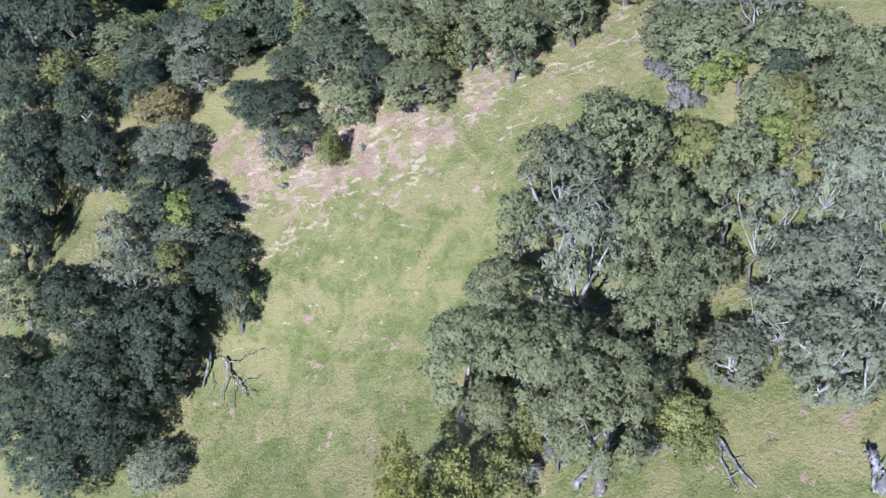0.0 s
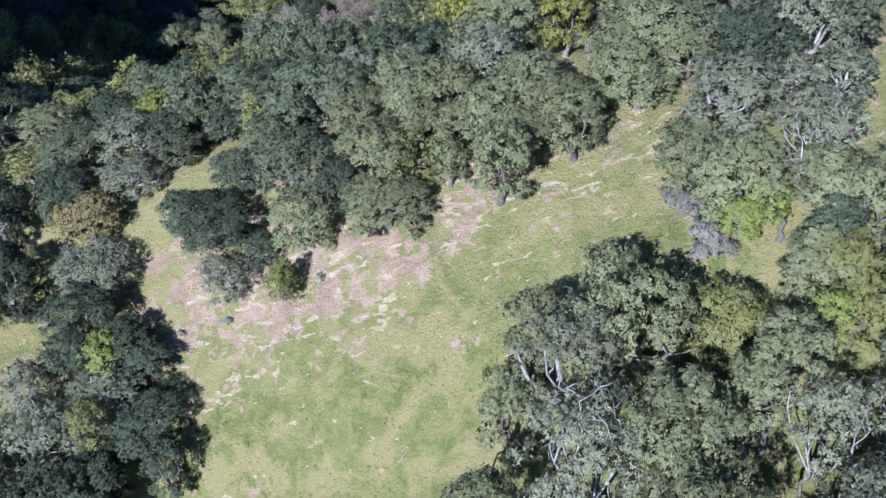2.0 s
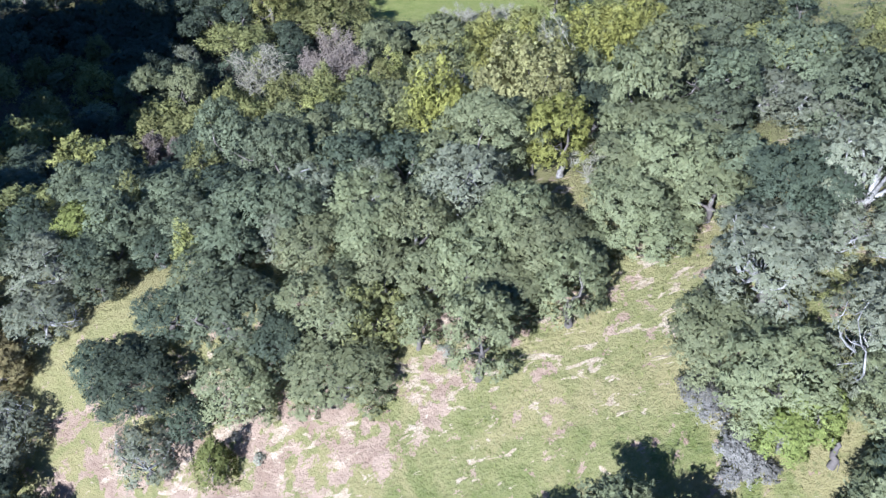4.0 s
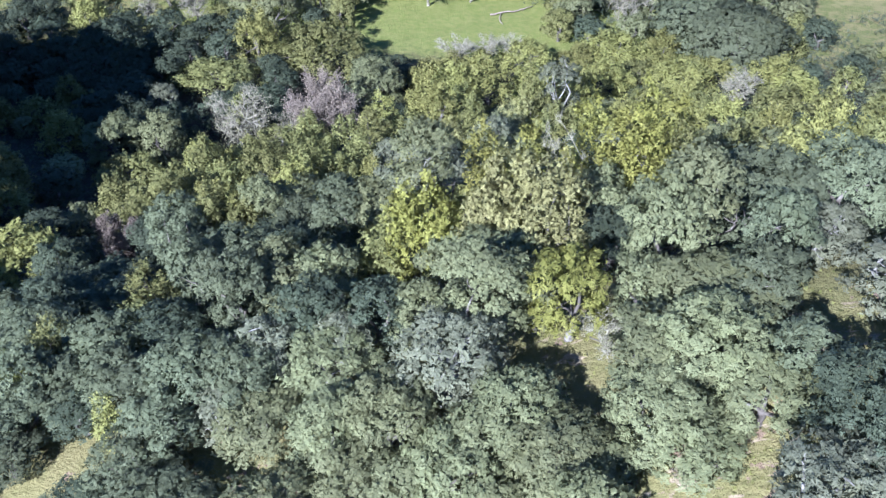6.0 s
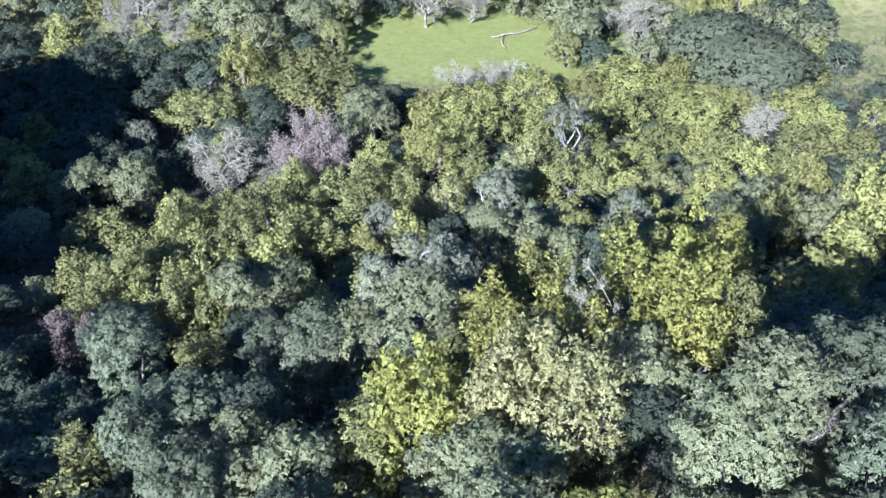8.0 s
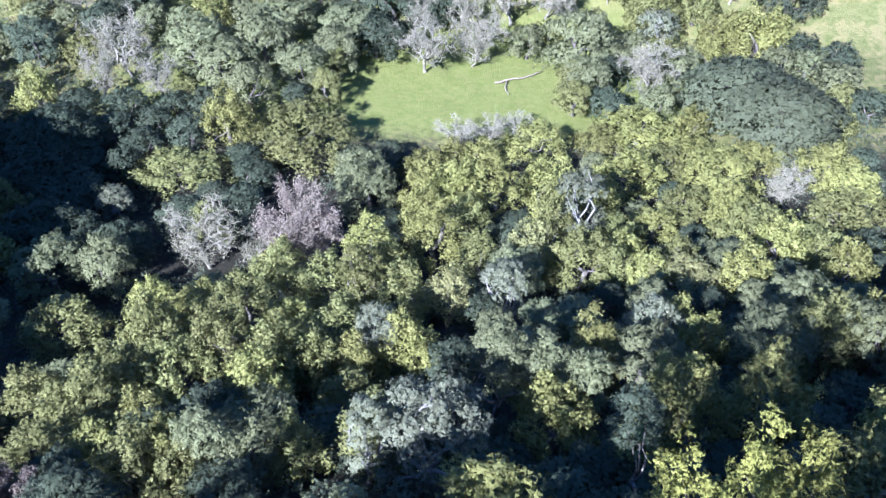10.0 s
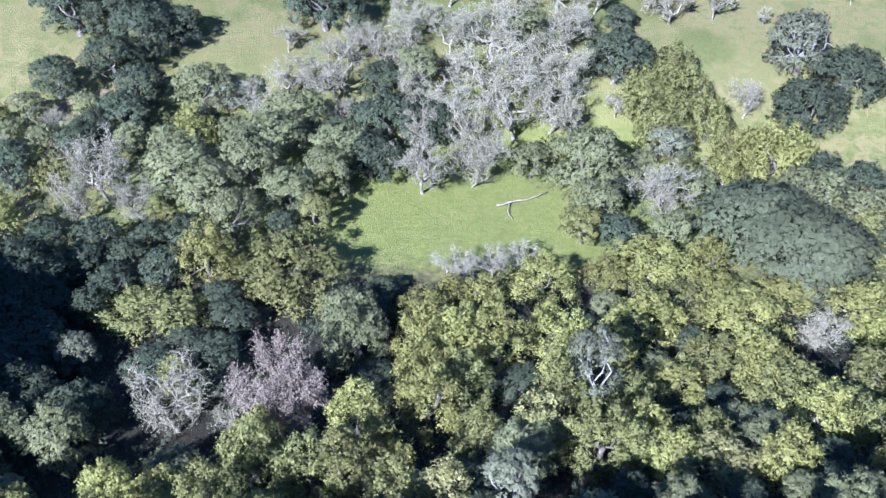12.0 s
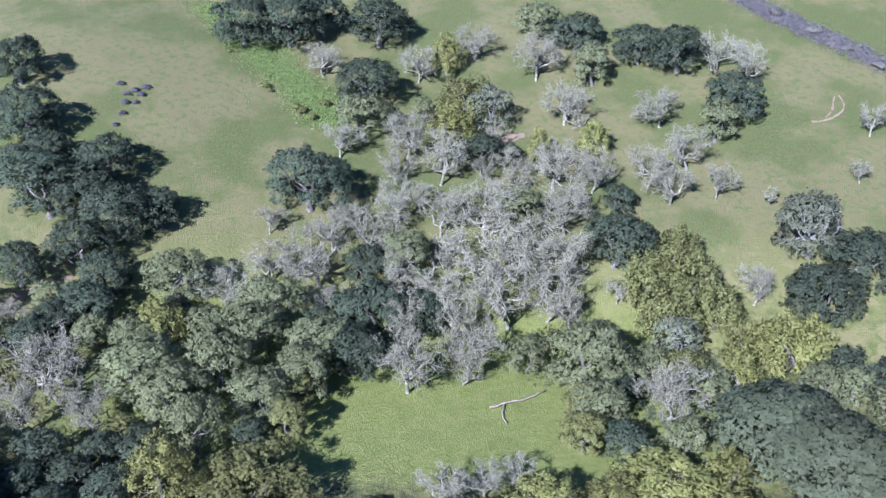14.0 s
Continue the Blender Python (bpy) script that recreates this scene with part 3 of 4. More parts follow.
grow("d", "oak_tree", "dark green round-crowned oak on the grassy hillside", "oak tree", "oak trees on the grassy hillside",
    [(-28.7, 45.3, 4.5, 4.7), (-24.6, 47.1, 4.2, 6.4), (-21.5, 49.4, 3.8, 6.8), (-26.5, 50.5, 3.5, 5.6), (-19.4, 51, 2.8, 5.2), (-20.2, 47.2, 2.3, 6.5),
     (-16.4, 54.3, 2.9, 3.4), (-26.5, 42.7, 4.4, 4.6), (-23.2, 44.6, 3.4, 4.5), (20.8, 51.8, 1.5, 4), (-14.9, 50.9, 1.7), (-31.2, 48.1, 1.8),
     (-33, 56.9, 2.9, 7.1), (-21.8, 60.3, 2.4, 4.6), (-18.9, 58.8, 2, 3.6), (-22, 57.4, 2.1, 4.5), (-16.9, 57.6, 1.7, 3)])
grow("r", "rust_coloured_tree", "rusty brown leaved tree on the ridge", "tree", "trees on the ridge",
    [(-23, 67.6, 2.8, 3.8)])
grow("l", "lichened_oak_tree", "thin grey oak with pale lichened limbs on the ridge", "oak tree", "oak trees on the ridge",
    [(-20.3, 70.1, 2.5, 3.2), (-21.1, 64.1, 2.6, 3.3), (-12.6, 61.3, 1.8, 3.5), (20.7, 62.5, 1.9, 3.3)])
grow("d", "oak_tree", "dark green round-crowned oak on the ridge", "oak tree", "oak trees on the ridge",
    [(-13.4, 64.7, 2.8, 4.1), (-15.8, 66, 1.7, 3.8), (-5, 64.8, 1.8, 3.8), (-11, 79.1, 2.4, 3.7), (-14, 74.1, 2, 2.8), (-25, 69.3, 2.4, 4.3),
     (19.8, 64.9, 2.8, 5.1), (-18.1, 73.3, 1.9, 4.1), (-12.3, 68.7, 2.2, 3.1), (-21.7, 88.3, 2.8, 4.3), (-32.9, 61.7, 3.5), (-27.5, 62.4, 2.9),
     (-29.6, 68.1, 2.5), (-36.2, 70.9, 3.3), (-38.6, 76.9, 2.9), (-39.5, 83.8, 3.6), (-34.7, 81.7, 2.9), (-2.5, 76.8, 2), (-5.3, 86.6, 2),
     (-26.3, 99.2, 2.3), (-11.7, 90.5, 1.9), (1, 76.1, 1.6), (-19.6, 84.4, 1.8), (-5, 99.4, 1.7)])
grow("d", "oak_tree", "dark green round-crowned oak on the ridge", "oak tree", "oak trees on the ridge",
    [(1.7, 96.5, 1.6), (-30.7, 65.4, 2.8, 3.9), (-34.1, 66.2, 3.4, 7.9), (-10.3, 62.8, 1.3, 2.7), (19.1, 62.5, 1.5, 4.8)])
grow("n", "oak_tree", "dull green evergreen oak on the ridge", "oak tree", "oak trees on the ridge",
    [(-8, 67.1, 3, 4.9), (-9.9, 69.8, 2.2, 4.2), (-5.4, 73.4, 2.5, 4.6), (-8.3, 87.8, 3.2, 6.5), (-12.1, 74.9, 2.3, 4.5), (-19, 80.3, 2.8, 4.3),
     (-25.4, 74.2, 2.8, 3.4), (-17.2, 72.1, 1.9, 2.8), (-15.1, 75.3, 2, 4.2), (20, 80.9, 3.2, 6.1), (24.6, 82, 3.4, 6.2), (17.9, 73.1, 1.9, 4.3),
     (-5.9, 96.1, 2.4, 7.4), (-6.5, 79.3, 2.3, 6.1), (-7.7, 73.8, 2.4, 5.1), (-13.6, 78.2, 2.4, 4.7), (-9.6, 73.1, 2, 4.7), (-15.1, 95.8, 2.3, 9.9),
     (23.4, 70.7, 2.1), (26.2, 70.8, 1.8), (24.7, 65.9, 1.6), (24, 62.6, 1.4), (19.2, 75.7, 2), (-17.1, 75.3, 1.9, 5.8)])
grow("n", "oak_tree", "dull green evergreen oak on the ridge", "oak tree", "oak trees on the ridge",
    [(-8.9, 71.4, 1.9, 4.7), (-8.2, 82, 1.9, 6.2), (-10.7, 85.1, 1.9, 6.9), (-3.9, 93.8, 2.6, 9.5), (18.3, 68.6, 1.5, 3.9), (-22.6, 84, 2.1, 5.4),
     (-16.8, 73.8, 1.8, 4.1)])
grow("o", "oak_tree", "dense grey-green evergreen oak on the ridge", "oak tree", "oak trees on the ridge",
    [(-7.3, 63.4, 2.6, 4.2), (-2.7, 65.6, 3, 5.2), (-1.8, 62.7, 3.1, 3.6), (-4.2, 71.4, 2.5, 3.3), (2.1, 64.1, 1.3, 3.6), (5.3, 63.9, 1.8, 2.7),
     (6.6, 64.6, 2.2, 3), (4.6, 66.4, 2.3, 4.4), (8.7, 66.3, 2.8, 4), (10.4, 65.6, 1.7, 2.6), (7.2, 68.5, 2.2, 4.5), (2, 68.6, 2.3, 5.4),
     (-1.2, 73.6, 2.5, 3.7), (-1.8, 97.4, 3.5, 6.5), (12.9, 69.4, 2.8, 4.2), (16.1, 72.7, 3.1, 3.7), (16.6, 67.4, 2.3, 3.3), (-0.6, 69.2, 2.3, 5),
     (5.9, 67.4, 1.8, 4.5), (0.5, 67, 2, 4.5), (2.6, 66.4, 1.7, 4.1), (6.1, 74.6, 2.2, 6.9), (14.8, 77.2, 2.6, 6.9), (12.9, 74.2, 1.6, 4.3)])
grow("o", "oak_tree", "dense grey-green evergreen oak on the ridge", "oak tree", "oak trees on the ridge",
    [(14.8, 69.4, 2.5, 5), (12.7, 67, 2.2, 4.2), (13.7, 65.8, 1.9, 2.9), (-4.4, 80.7, 2, 4.7), (13.1, 84.6, 2.3, 6.9), (2.3, 87.1, 1.9, 12.6),
     (-1, 94.4, 1.7, 9), (5.1, 61.3, 2), (9.5, 63, 1.8), (5.7, 79.4, 1.9), (3.5, 79.8, 1.4), (7.8, 78.8, 1.6), (8.5, 75.2, 1.2), (3.1, 75.6, 1.5),
     (-4.9, 83.7, 1.9, 6.1), (-2, 80.9, 1.9, 5.3), (16.4, 78.7, 1.9, 7.8)])
grow("y2", "laurel_tree", "mid-green leafy upright tree on the ridge", "tree", "trees on the ridge",
    [(-0.1, 65.2, 1.9, 4.9), (-28.2, 84, 3.4, 3.8), (0.7, 82.3, 2, 6.3), (17.4, 85.6, 1.1, 9.6), (11, 90.1, 1.3, 12.8), (-13.8, 86.2, 1.8),
     (-17.1, 78.5, 1.6)])
grow("l2", "lichened_oak_tree", "grey-leaved oak with pale limbs showing on the ridge", "oak tree", "oak trees on the ridge",
    [(4.4, 71.7, 2.8, 5.3), (-20.6, 73.1, 2.5, 4.5), (17.8, 61.2, 3.1, 4.7), (22.6, 64.8, 2.5, 5.9), (22.3, 78.4, 2.5, 3.2), (-0.6, 75, 1.7, 3.6),
     (-4.6, 74.8, 1.9, 4.7), (-5.7, 71.9, 1.8, 3.5), (23.4, 60.6, 1.8, 3.4), (23.2, 72.2, 2.1, 3.3)])
grow("y2", "laurel_tree", "mid-green leafy upright tree in the wooded ravine", "tree", "trees in the wooded ravine",
    [(-16.7, 109.3, 4.2, 8.6), (-13.3, 102.4, 2.6, 4.2), (-6.5, 112.1, 1.9, 7.2), (-25.3, 120.4, 4.5, 8.4), (-25.6, 113.4, 3.1, 6.6),
     (-33.8, 180.6, 6.8, 6.4), (-17.1, 190.1, 8.8, 9.2), (-22.4, 190.5, 4.8, 4.9), (-8.6, 144.4, 3.8, 11.7), (-14.4, 147.9, 4.1, 10.3),
     (-16.1, 139.4, 3.5, 11.6), (-5.2, 144.5, 3.1, 12.2), (-0.7, 137.6, 2.8, 12.1), (36.5, 185.6, 4.8, 4.9), (16.4, 156.8, 2.8, 14),
     (18.9, 149.6, 3.7, 9.3), (24.2, 159.3, 3.1, 7.7), (34.8, 170.1, 4.2, 6.4), (41, 160.2, 4.9, 8), (46, 156.6, 4.9, 5), (52.3, 162.8, 5.1, 8.3),
     (47.3, 152.4, 3.8, 6.5), (7.3, 149.1, 2.8, 10.2), (5.8, 162, 2.8, 10.2)])
grow("y2", "laurel_tree", "mid-green leafy upright tree in the wooded ravine", "tree", "trees in the wooded ravine",
    [(-35.4, 140, 4.9, 7.5), (-24.7, 134.4, 4.3, 11.8), (-16.8, 130.2, 3.8, 13.2), (-19.8, 127.4, 4.3, 9.3), (-24.8, 124.6, 3.8, 9.7),
     (-11, 127.5, 3.2, 10.5), (-7.5, 127, 3.2, 8.7), (-6.7, 131.8, 3.4, 11.2), (22.3, 148.4, 2.5), (-30.6, 123.3, 3.1), (30.1, 150.9, 2.6, 7),
     (-27.2, 166, 2.6, 8), (-53.3, 168.8, 2.6, 8.5), (-1.4, 112.4, 2.6, 9.8), (40.9, 166.5, 2.6, 6), (-13.9, 109.6, 2.6, 7.2), (34.6, 126, 3.9, 10)])
grow("v", "green_tree", "small bright yellow-green bushy tree on the ridge", "tree", "trees on the ridge",
    [(-19.5, 76.8, 1.9, 4.4)])
grow("s", "grey_shrub", "dry grey leafless shrub on the grassy hillside", "shrub", "shrubs on the grassy hillside",
    [(14.9, 57.1, 1.6, 1.2), (15.7, 53.8, 1.3, 1.2)])
grow("g", "yellow_tree", "yellow-green loose-leaved slim tree on the ridge", "tree", "trees on the ridge",
    [(2.6, 83.7, 3, 8.6), (13.6, 92.1, 1.6, 12.7), (16.6, 92.9, 2.2, 13), (18.8, 93.3, 1.6, 12.3), (14.8, 87.7, 1.9, 11.6), (15.3, 86, 1.6, 11.5),
     (7.1, 86.5, 1.6, 12), (9.6, 86.4, 1.6, 10.9), (12.3, 86.5, 1.6, 9)])
grow("g2", "yellow_tree", "pale yellow leafy tree on the ridge", "tree", "trees on the ridge",
    [(8.4, 82.9, 2.9, 9.3), (9.3, 80.5, 1.9, 9.3), (6.6, 81.9, 1.9, 9)])
grow("gold", "yellow_tree", "bright lime-yellow bushy tree above bare twigs on the ridge", "tree", "trees on the ridge",
    [(10, 74, 1.9, 5.6)])
grow("b", "bare_tree", "leafless tree with pale lichen-grey branches on the ridge", "bare tree", "bare trees on the ridge",
    [(9.6, 87.4, 1, 12.1)])
grow("l2", "lichened_oak_tree", "grey-leaved oak with pale limbs showing in the wooded ravine", "oak tree", "oak trees in the wooded ravine",
    [(2.2, 108.9, 3.9, 11.1), (-1.6, 110.4, 2.4, 8.6), (22, 129.3, 2.7, 7.8), (19.7, 157.9, 3.4, 13.2), (9.5, 139, 2.7, 8.8), (-3, 131.2, 2.7, 8.8),
     (-40.4, 171.3, 3, 5.8)])
grow("o", "oak_tree", "dense grey-green evergreen oak in the wooded ravine", "oak tree", "oak trees in the wooded ravine",
    [(-10.2, 113.6, 3.6, 7.3), (-12.5, 110.9, 2.3, 8.7), (13.9, 118.7, 2.4, 9.2), (10.5, 119.6, 3, 10.3), (37.5, 127.3, 3.4, 6.9),
     (38.9, 124.5, 2.7, 8.5), (7.8, 119, 2.3, 12), (-6.9, 173, 5.1, 8.5), (11.7, 146.8, 3.2, 8.2), (36.2, 150.9, 3.7, 4.1), (-42, 153, 4.8, 8.1),
     (-35, 153.2, 3.8, 9.3), (19.9, 124.1, 3.6), (30.8, 124.9, 4.2), (-8, 178.5, 4), (23.3, 136.4, 2.8), (12.7, 133, 2.7), (8.6, 133.1, 2.1),
     (16.6, 131.1, 2.3), (36.5, 133.9, 3.1)])
grow("y", "laurel_tree", "sunlit yellow-green leafy laurel tree in the wooded ravine", "tree", "trees in the wooded ravine",
    [(11.7, 114.4, 3.7, 9.3), (20.6, 113.1, 2.6, 12.2), (-5.1, 155.1, 3.4, 12.3), (2.3, 156.9, 3.7, 12.4), (4.6, 170.9, 4.8, 10.8),
     (1.1, 182.6, 3.9, 5.6), (10.1, 170.4, 3.9, 12.6), (17.2, 189.8, 5.5, 7.1), (18.2, 165.9, 3.7, 14), (27.3, 193.2, 4.4, 4.6), (33.6, 196.3, 6.1, 6.2),
     (29.2, 178.6, 4.8, 8.1), (40, 188.2, 4.1, 6), (42.3, 179.3, 5.6, 7.4), (30.1, 164.2, 3.8, 5.1), (25.7, 146.6, 2.8, 6.9), (57.6, 180.6, 4.9, 8.1),
     (59, 175.3, 4.8, 7.1), (49.5, 187, 4.9, 5.5), (-11.5, 121.4, 2.9, 9.8), (-59, 196.9, 3.8), (-28.9, 191.1, 4.3), (1.5, 175.2, 3.8), (6.1, 176.4, 3.1)])
grow("y", "laurel_tree", "sunlit yellow-green leafy laurel tree in the wooded ravine", "tree", "trees in the wooded ravine",
    [(0.9, 165.6, 3.6), (41.2, 152.9, 3.4), (39.8, 164.9, 3.7), (22.9, 169.6, 3.7), (16.8, 175.6, 3.5), (35.2, 144.1, 2.8), (25.3, 127.5, 2.4),
     (24.4, 132.3, 2.1), (10.5, 124, 2), (14.2, 123.4, 1.9), (-3.5, 126.8, 2.5), (1.4, 127.7, 1.9), (-11.2, 137.6, 3.1), (-15, 152.8, 3.6),
     (-1.8, 148.8, 3.1), (-21.2, 141.6, 3.6), (-27.5, 144.3, 3.2), (-14.4, 124.9, 1.9), (-3.4, 100.5, 1.2), (-21.6, 113.7, 1.8), (16.9, 110.8, 2),
     (40.5, 128.9, 1.9), (44.1, 142.4, 3.1), (0.6, 129.7, 2.6, 9)])
grow("y", "laurel_tree", "sunlit yellow-green leafy laurel tree in the wooded ravine", "tree", "trees in the wooded ravine",
    [(-18.8, 117, 2.6, 9), (-11, 131.8, 2.6, 9.2), (-14.9, 111.1, 2.6, 8.4), (20.4, 116.4, 2.6, 12), (15.7, 124.2, 2.6, 10.6), (26.2, 113.4, 3.8, 12),
     (33, 109.2, 3.1, 12), (42.7, 124.9, 3.9, 12)])
grow("d", "oak_tree", "dark green round-crowned oak in the wooded ravine, darkened for shade", "oak tree", "oak trees in the wooded ravine",
    [(14.9, 105.1, 1.7, 11), (4.4, 117.4, 2.1, 10.4), (-52.3, 177.7, 5.8, 8.2), (-47.1, 171.7, 5.6, 6.3), (-51.8, 184, 5.7, 10.1),
     (-48.3, 181.7, 4.8, 5.7), (-46.5, 162.4, 5, 8.1), (-41.7, 161.5, 4.1, 7), (-53.7, 111.4, 4), (-17.8, 115.2, 2.7), (-19.5, 105.3, 2.9),
     (-63.9, 212.2, 5.2), (-14.1, 118.3, 2.7), (-23.1, 110.4, 2.2), (-36, 158.8, 3.6), (7.1, 137.5, 1.9)])
grow("g2", "yellow_tree", "pale yellow leafy tree in the wooded ravine", "tree", "trees in the wooded ravine",
    [(12.8, 150.3, 3.5, 11.1), (28.9, 144.9, 4.6, 5.6), (3.9, 139.3, 2.1, 10.3)])
grow("y", "laurel_tree", "sunlit yellow-green leafy laurel tree on the ridge", "tree", "trees on the ridge",
    [(-11.5, 71.9, 0.8), (8.1, 91.9, 1.8), (4.2, 96.3, 1.1)])
grow("d3", "oak_tree", "dark green low spreading oak beside the far pasture", "oak tree", "oak trees beside the far pasture",
    [(-80.1, 286.3, 6.3), (-73.7, 270.6, 8.2), (-70.2, 258.8, 6.1), (-67.1, 264.4, 4.5), (-56.5, 263.7, 6.1), (-58.1, 254.7, 6.4), (-52, 250.2, 6.3),
     (-55.7, 242.8, 5.7), (-45.2, 253.8, 5), (-63.8, 236.7, 5), (-19.7, 262.8, 8), (-39.4, 311.7, 8), (-29.8, 314.9, 8), (-22.8, 320.9, 6.8),
     (-9.5, 318.9, 8.1), (-10.7, 295.1, 7.3), (12.7, 277.2, 4.3), (19, 278.8, 2.3), (36.3, 317.9, 6.1), (49.9, 313.2, 6), (58.1, 309.8, 8),
     (66.7, 292.4, 7.6), (78.7, 247.4, 7.2), (69.7, 239.9, 6.9)])
grow("d3", "oak_tree", "dark green low spreading oak beside the far pasture", "oak tree", "oak trees beside the far pasture",
    [(38.4, 264.5, 3.3), (35.9, 250.9, 6.8), (-5.9, 231.5, 7.1), (-8.7, 222.4, 5.8), (1.2, 233.8, 5.2), (-6.7, 243.6, 5.4), (-49.1, 235.7, 5.4),
     (-50.6, 228.9, 5.3), (-38.2, 197.4, 2.7), (-55.3, 220.2, 4.1), (-64.6, 253.4, 6.4, 12.5)])
grow("b", "bare_tree", "leafless tree with pale lichen-grey branches beside the far pasture", "bare tree", "bare trees beside the far pasture",
    [(-21.2, 304.7, 4.9), (-0.1, 305.3, 5.1), (-15.3, 278, 5.1), (12.6, 314.7, 5.3), (-1.9, 279.2, 5.7), (4.9, 271.8, 6.6), (-3.9, 271.6, 4.4),
     (26.2, 306.7, 6.4), (30.9, 290.9, 5.8), (26.7, 270.5, 6.6), (34.2, 269.7, 5.5), (67, 309.8, 6.1), (72.1, 304.8, 5.6), (50.8, 290, 5.5),
     (53.9, 276.2, 5.6), (45.3, 271.2, 5.6), (48.8, 266.5, 5.3), (57.7, 267.6, 4), (93.7, 286.2, 3.9), (86.7, 272, 2.2), (67.6, 265.7, 1.6),
     (59.2, 243.5, 4.6), (13.1, 257, 7.2), (27.6, 258, 6.2)])
grow("b", "bare_tree", "leafless tree with pale lichen-grey branches beside the far pasture", "bare tree", "bare trees beside the far pasture",
    [(22.7, 248.9, 7.7), (12.7, 245.4, 8.7), (4.9, 257.3, 5.1), (-3.3, 258.3, 5.2), (-8.2, 253.6, 5.1), (-4, 249.7, 5), (-16.2, 244.1, 7.1),
     (-26.2, 255.7, 2.9), (-24, 244.6, 4.4), (38, 212.3, 6.4), (16.1, 236.9, 8.4), (22.9, 239, 6.4), (26.5, 237.1, 4.3), (10.3, 228.4, 6),
     (0, 218.2, 6.4), (8.4, 221.4, 4.3), (-28.2, 235.6, 5.1), (-48.7, 210.3, 7.2), (-42.4, 204.3, 4.1), (-51.5, 203, 4.6), (-60.8, 225.7, 2.7),
     (3.4, 239.8, 5.3, 12.5), (-2.7, 239.3, 4, 12.5), (6.8, 232.5, 5.3, 12.5)])
grow("b", "bare_tree", "leafless tree with pale lichen-grey branches beside the far pasture", "bare tree", "bare trees beside the far pasture",
    [(26.1, 244.3, 5.7, 12.1), (-1.7, 229, 4.2, 12.5)])
grow("o", "oak_tree", "dense grey-green evergreen oak beside the far pasture", "oak tree", "oak trees beside the far pasture",
    [(-11.2, 284.3, 5.8), (1.3, 291, 2.6), (27.4, 322.7, 5.5), (38.5, 304.9, 5.1), (61.4, 284.9, 4.8), (19.4, 259.6, 5.2), (27.1, 221.4, 6.8),
     (27.4, 211.2, 4.6), (-13.7, 222.3, 5.8), (-14.4, 214.4, 4.6), (-19.8, 208.1, 4.5), (-27.5, 215.9, 5.7), (-24.9, 223.6, 5.9), (-22, 231.4, 5.1),
     (-38.4, 237.1, 5.4), (-37, 212.5, 6.5), (-31.8, 207.4, 5.4), (-27.3, 201, 4.3), (-41.5, 221.7, 4), (-1.6, 244.3, 4.4, 12.5)])
grow("y", "laurel_tree", "sunlit yellow-green leafy laurel tree beside the far pasture", "tree", "trees beside the far pasture",
    [(6.1, 308.9, 3.9), (7.2, 283.5, 4.6), (24.7, 279.1, 2.7), (35.6, 281.1, 3.3), (0.9, 249.7, 3.5), (60.3, 228.7, 5.7), (54.1, 228.5, 4.7),
     (64.6, 230.5, 4.4), (50.3, 221.2, 3.6), (-37.9, 224.7, 4.5)])
grow("y2", "laurel_tree", "mid-green leafy upright tree beside the far pasture", "tree", "trees beside the far pasture",
    [(10.8, 291.5, 6.6), (46.5, 249.3, 5.6), (48, 242.2, 6), (40.8, 244.2, 5), (42.1, 236.1, 5.7), (51.2, 238.6, 4.9)])
grow("l", "lichened_oak_tree", "thin grey oak with pale lichened limbs beside the far pasture", "oak tree", "oak trees beside the far pasture",
    [(15.4, 288.5, 5.3), (42.9, 229.9, 4.7), (-35, 237.7, 3.8)])
grow("l2", "lichened_oak_tree", "lone grey-leaved oak with pale limbs beside the far pasture", "oak tree", "oak trees beside the far pasture",
    [(71.2, 253.1, 7.3)])
grow("d", "oak_tree", "dark green round-crowned oak beside the far pasture", "oak tree", "oak trees beside the far pasture",
    [(-53.6, 225.1, 3.6)])
grow("b", "bare_tree", "low tangle of bare grey twigs under a lime-yellow tree", "bare tree", "bare trees on the ridge",
    [(11.4, 72.9, 1.5, 2)])
grow("l", "lichened_oak_tree", "thin grey oak with pale lichened limbs on the grassy hillside", "oak tree", "oak trees on the grassy hillside",
    [(20.3, 55.8, 2, 6.4)])


# ---- younger trees that close the canopy ----
def in_clearing(x, y):
    return ((x - 5.5) / 24) ** 2 + ((y - 207) / 20) ** 2 < 1


def in_sight(x, y):
    return abs(x) < 16 + 0.42 * y and not in_clearing(x, y) and math.hypot(x - 82, y - 230) > 13


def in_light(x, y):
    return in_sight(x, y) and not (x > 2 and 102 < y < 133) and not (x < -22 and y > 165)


fill(("y", "y2"), "young_laurel_tree", "young leafy laurel filling the wooded ravine", "tree", "young laurels in the ravine", (-90, 100), (90, 198), (2.4, 3.6), 210, in_light, 0.8, 0.7)
# low filler oaks, mostly in the dark leaf colour to deepen shadowed gaps
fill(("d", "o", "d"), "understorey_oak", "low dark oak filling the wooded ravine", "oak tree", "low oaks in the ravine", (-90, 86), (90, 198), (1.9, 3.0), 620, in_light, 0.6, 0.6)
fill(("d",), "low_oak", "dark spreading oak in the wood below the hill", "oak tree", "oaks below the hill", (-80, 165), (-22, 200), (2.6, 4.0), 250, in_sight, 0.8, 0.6)
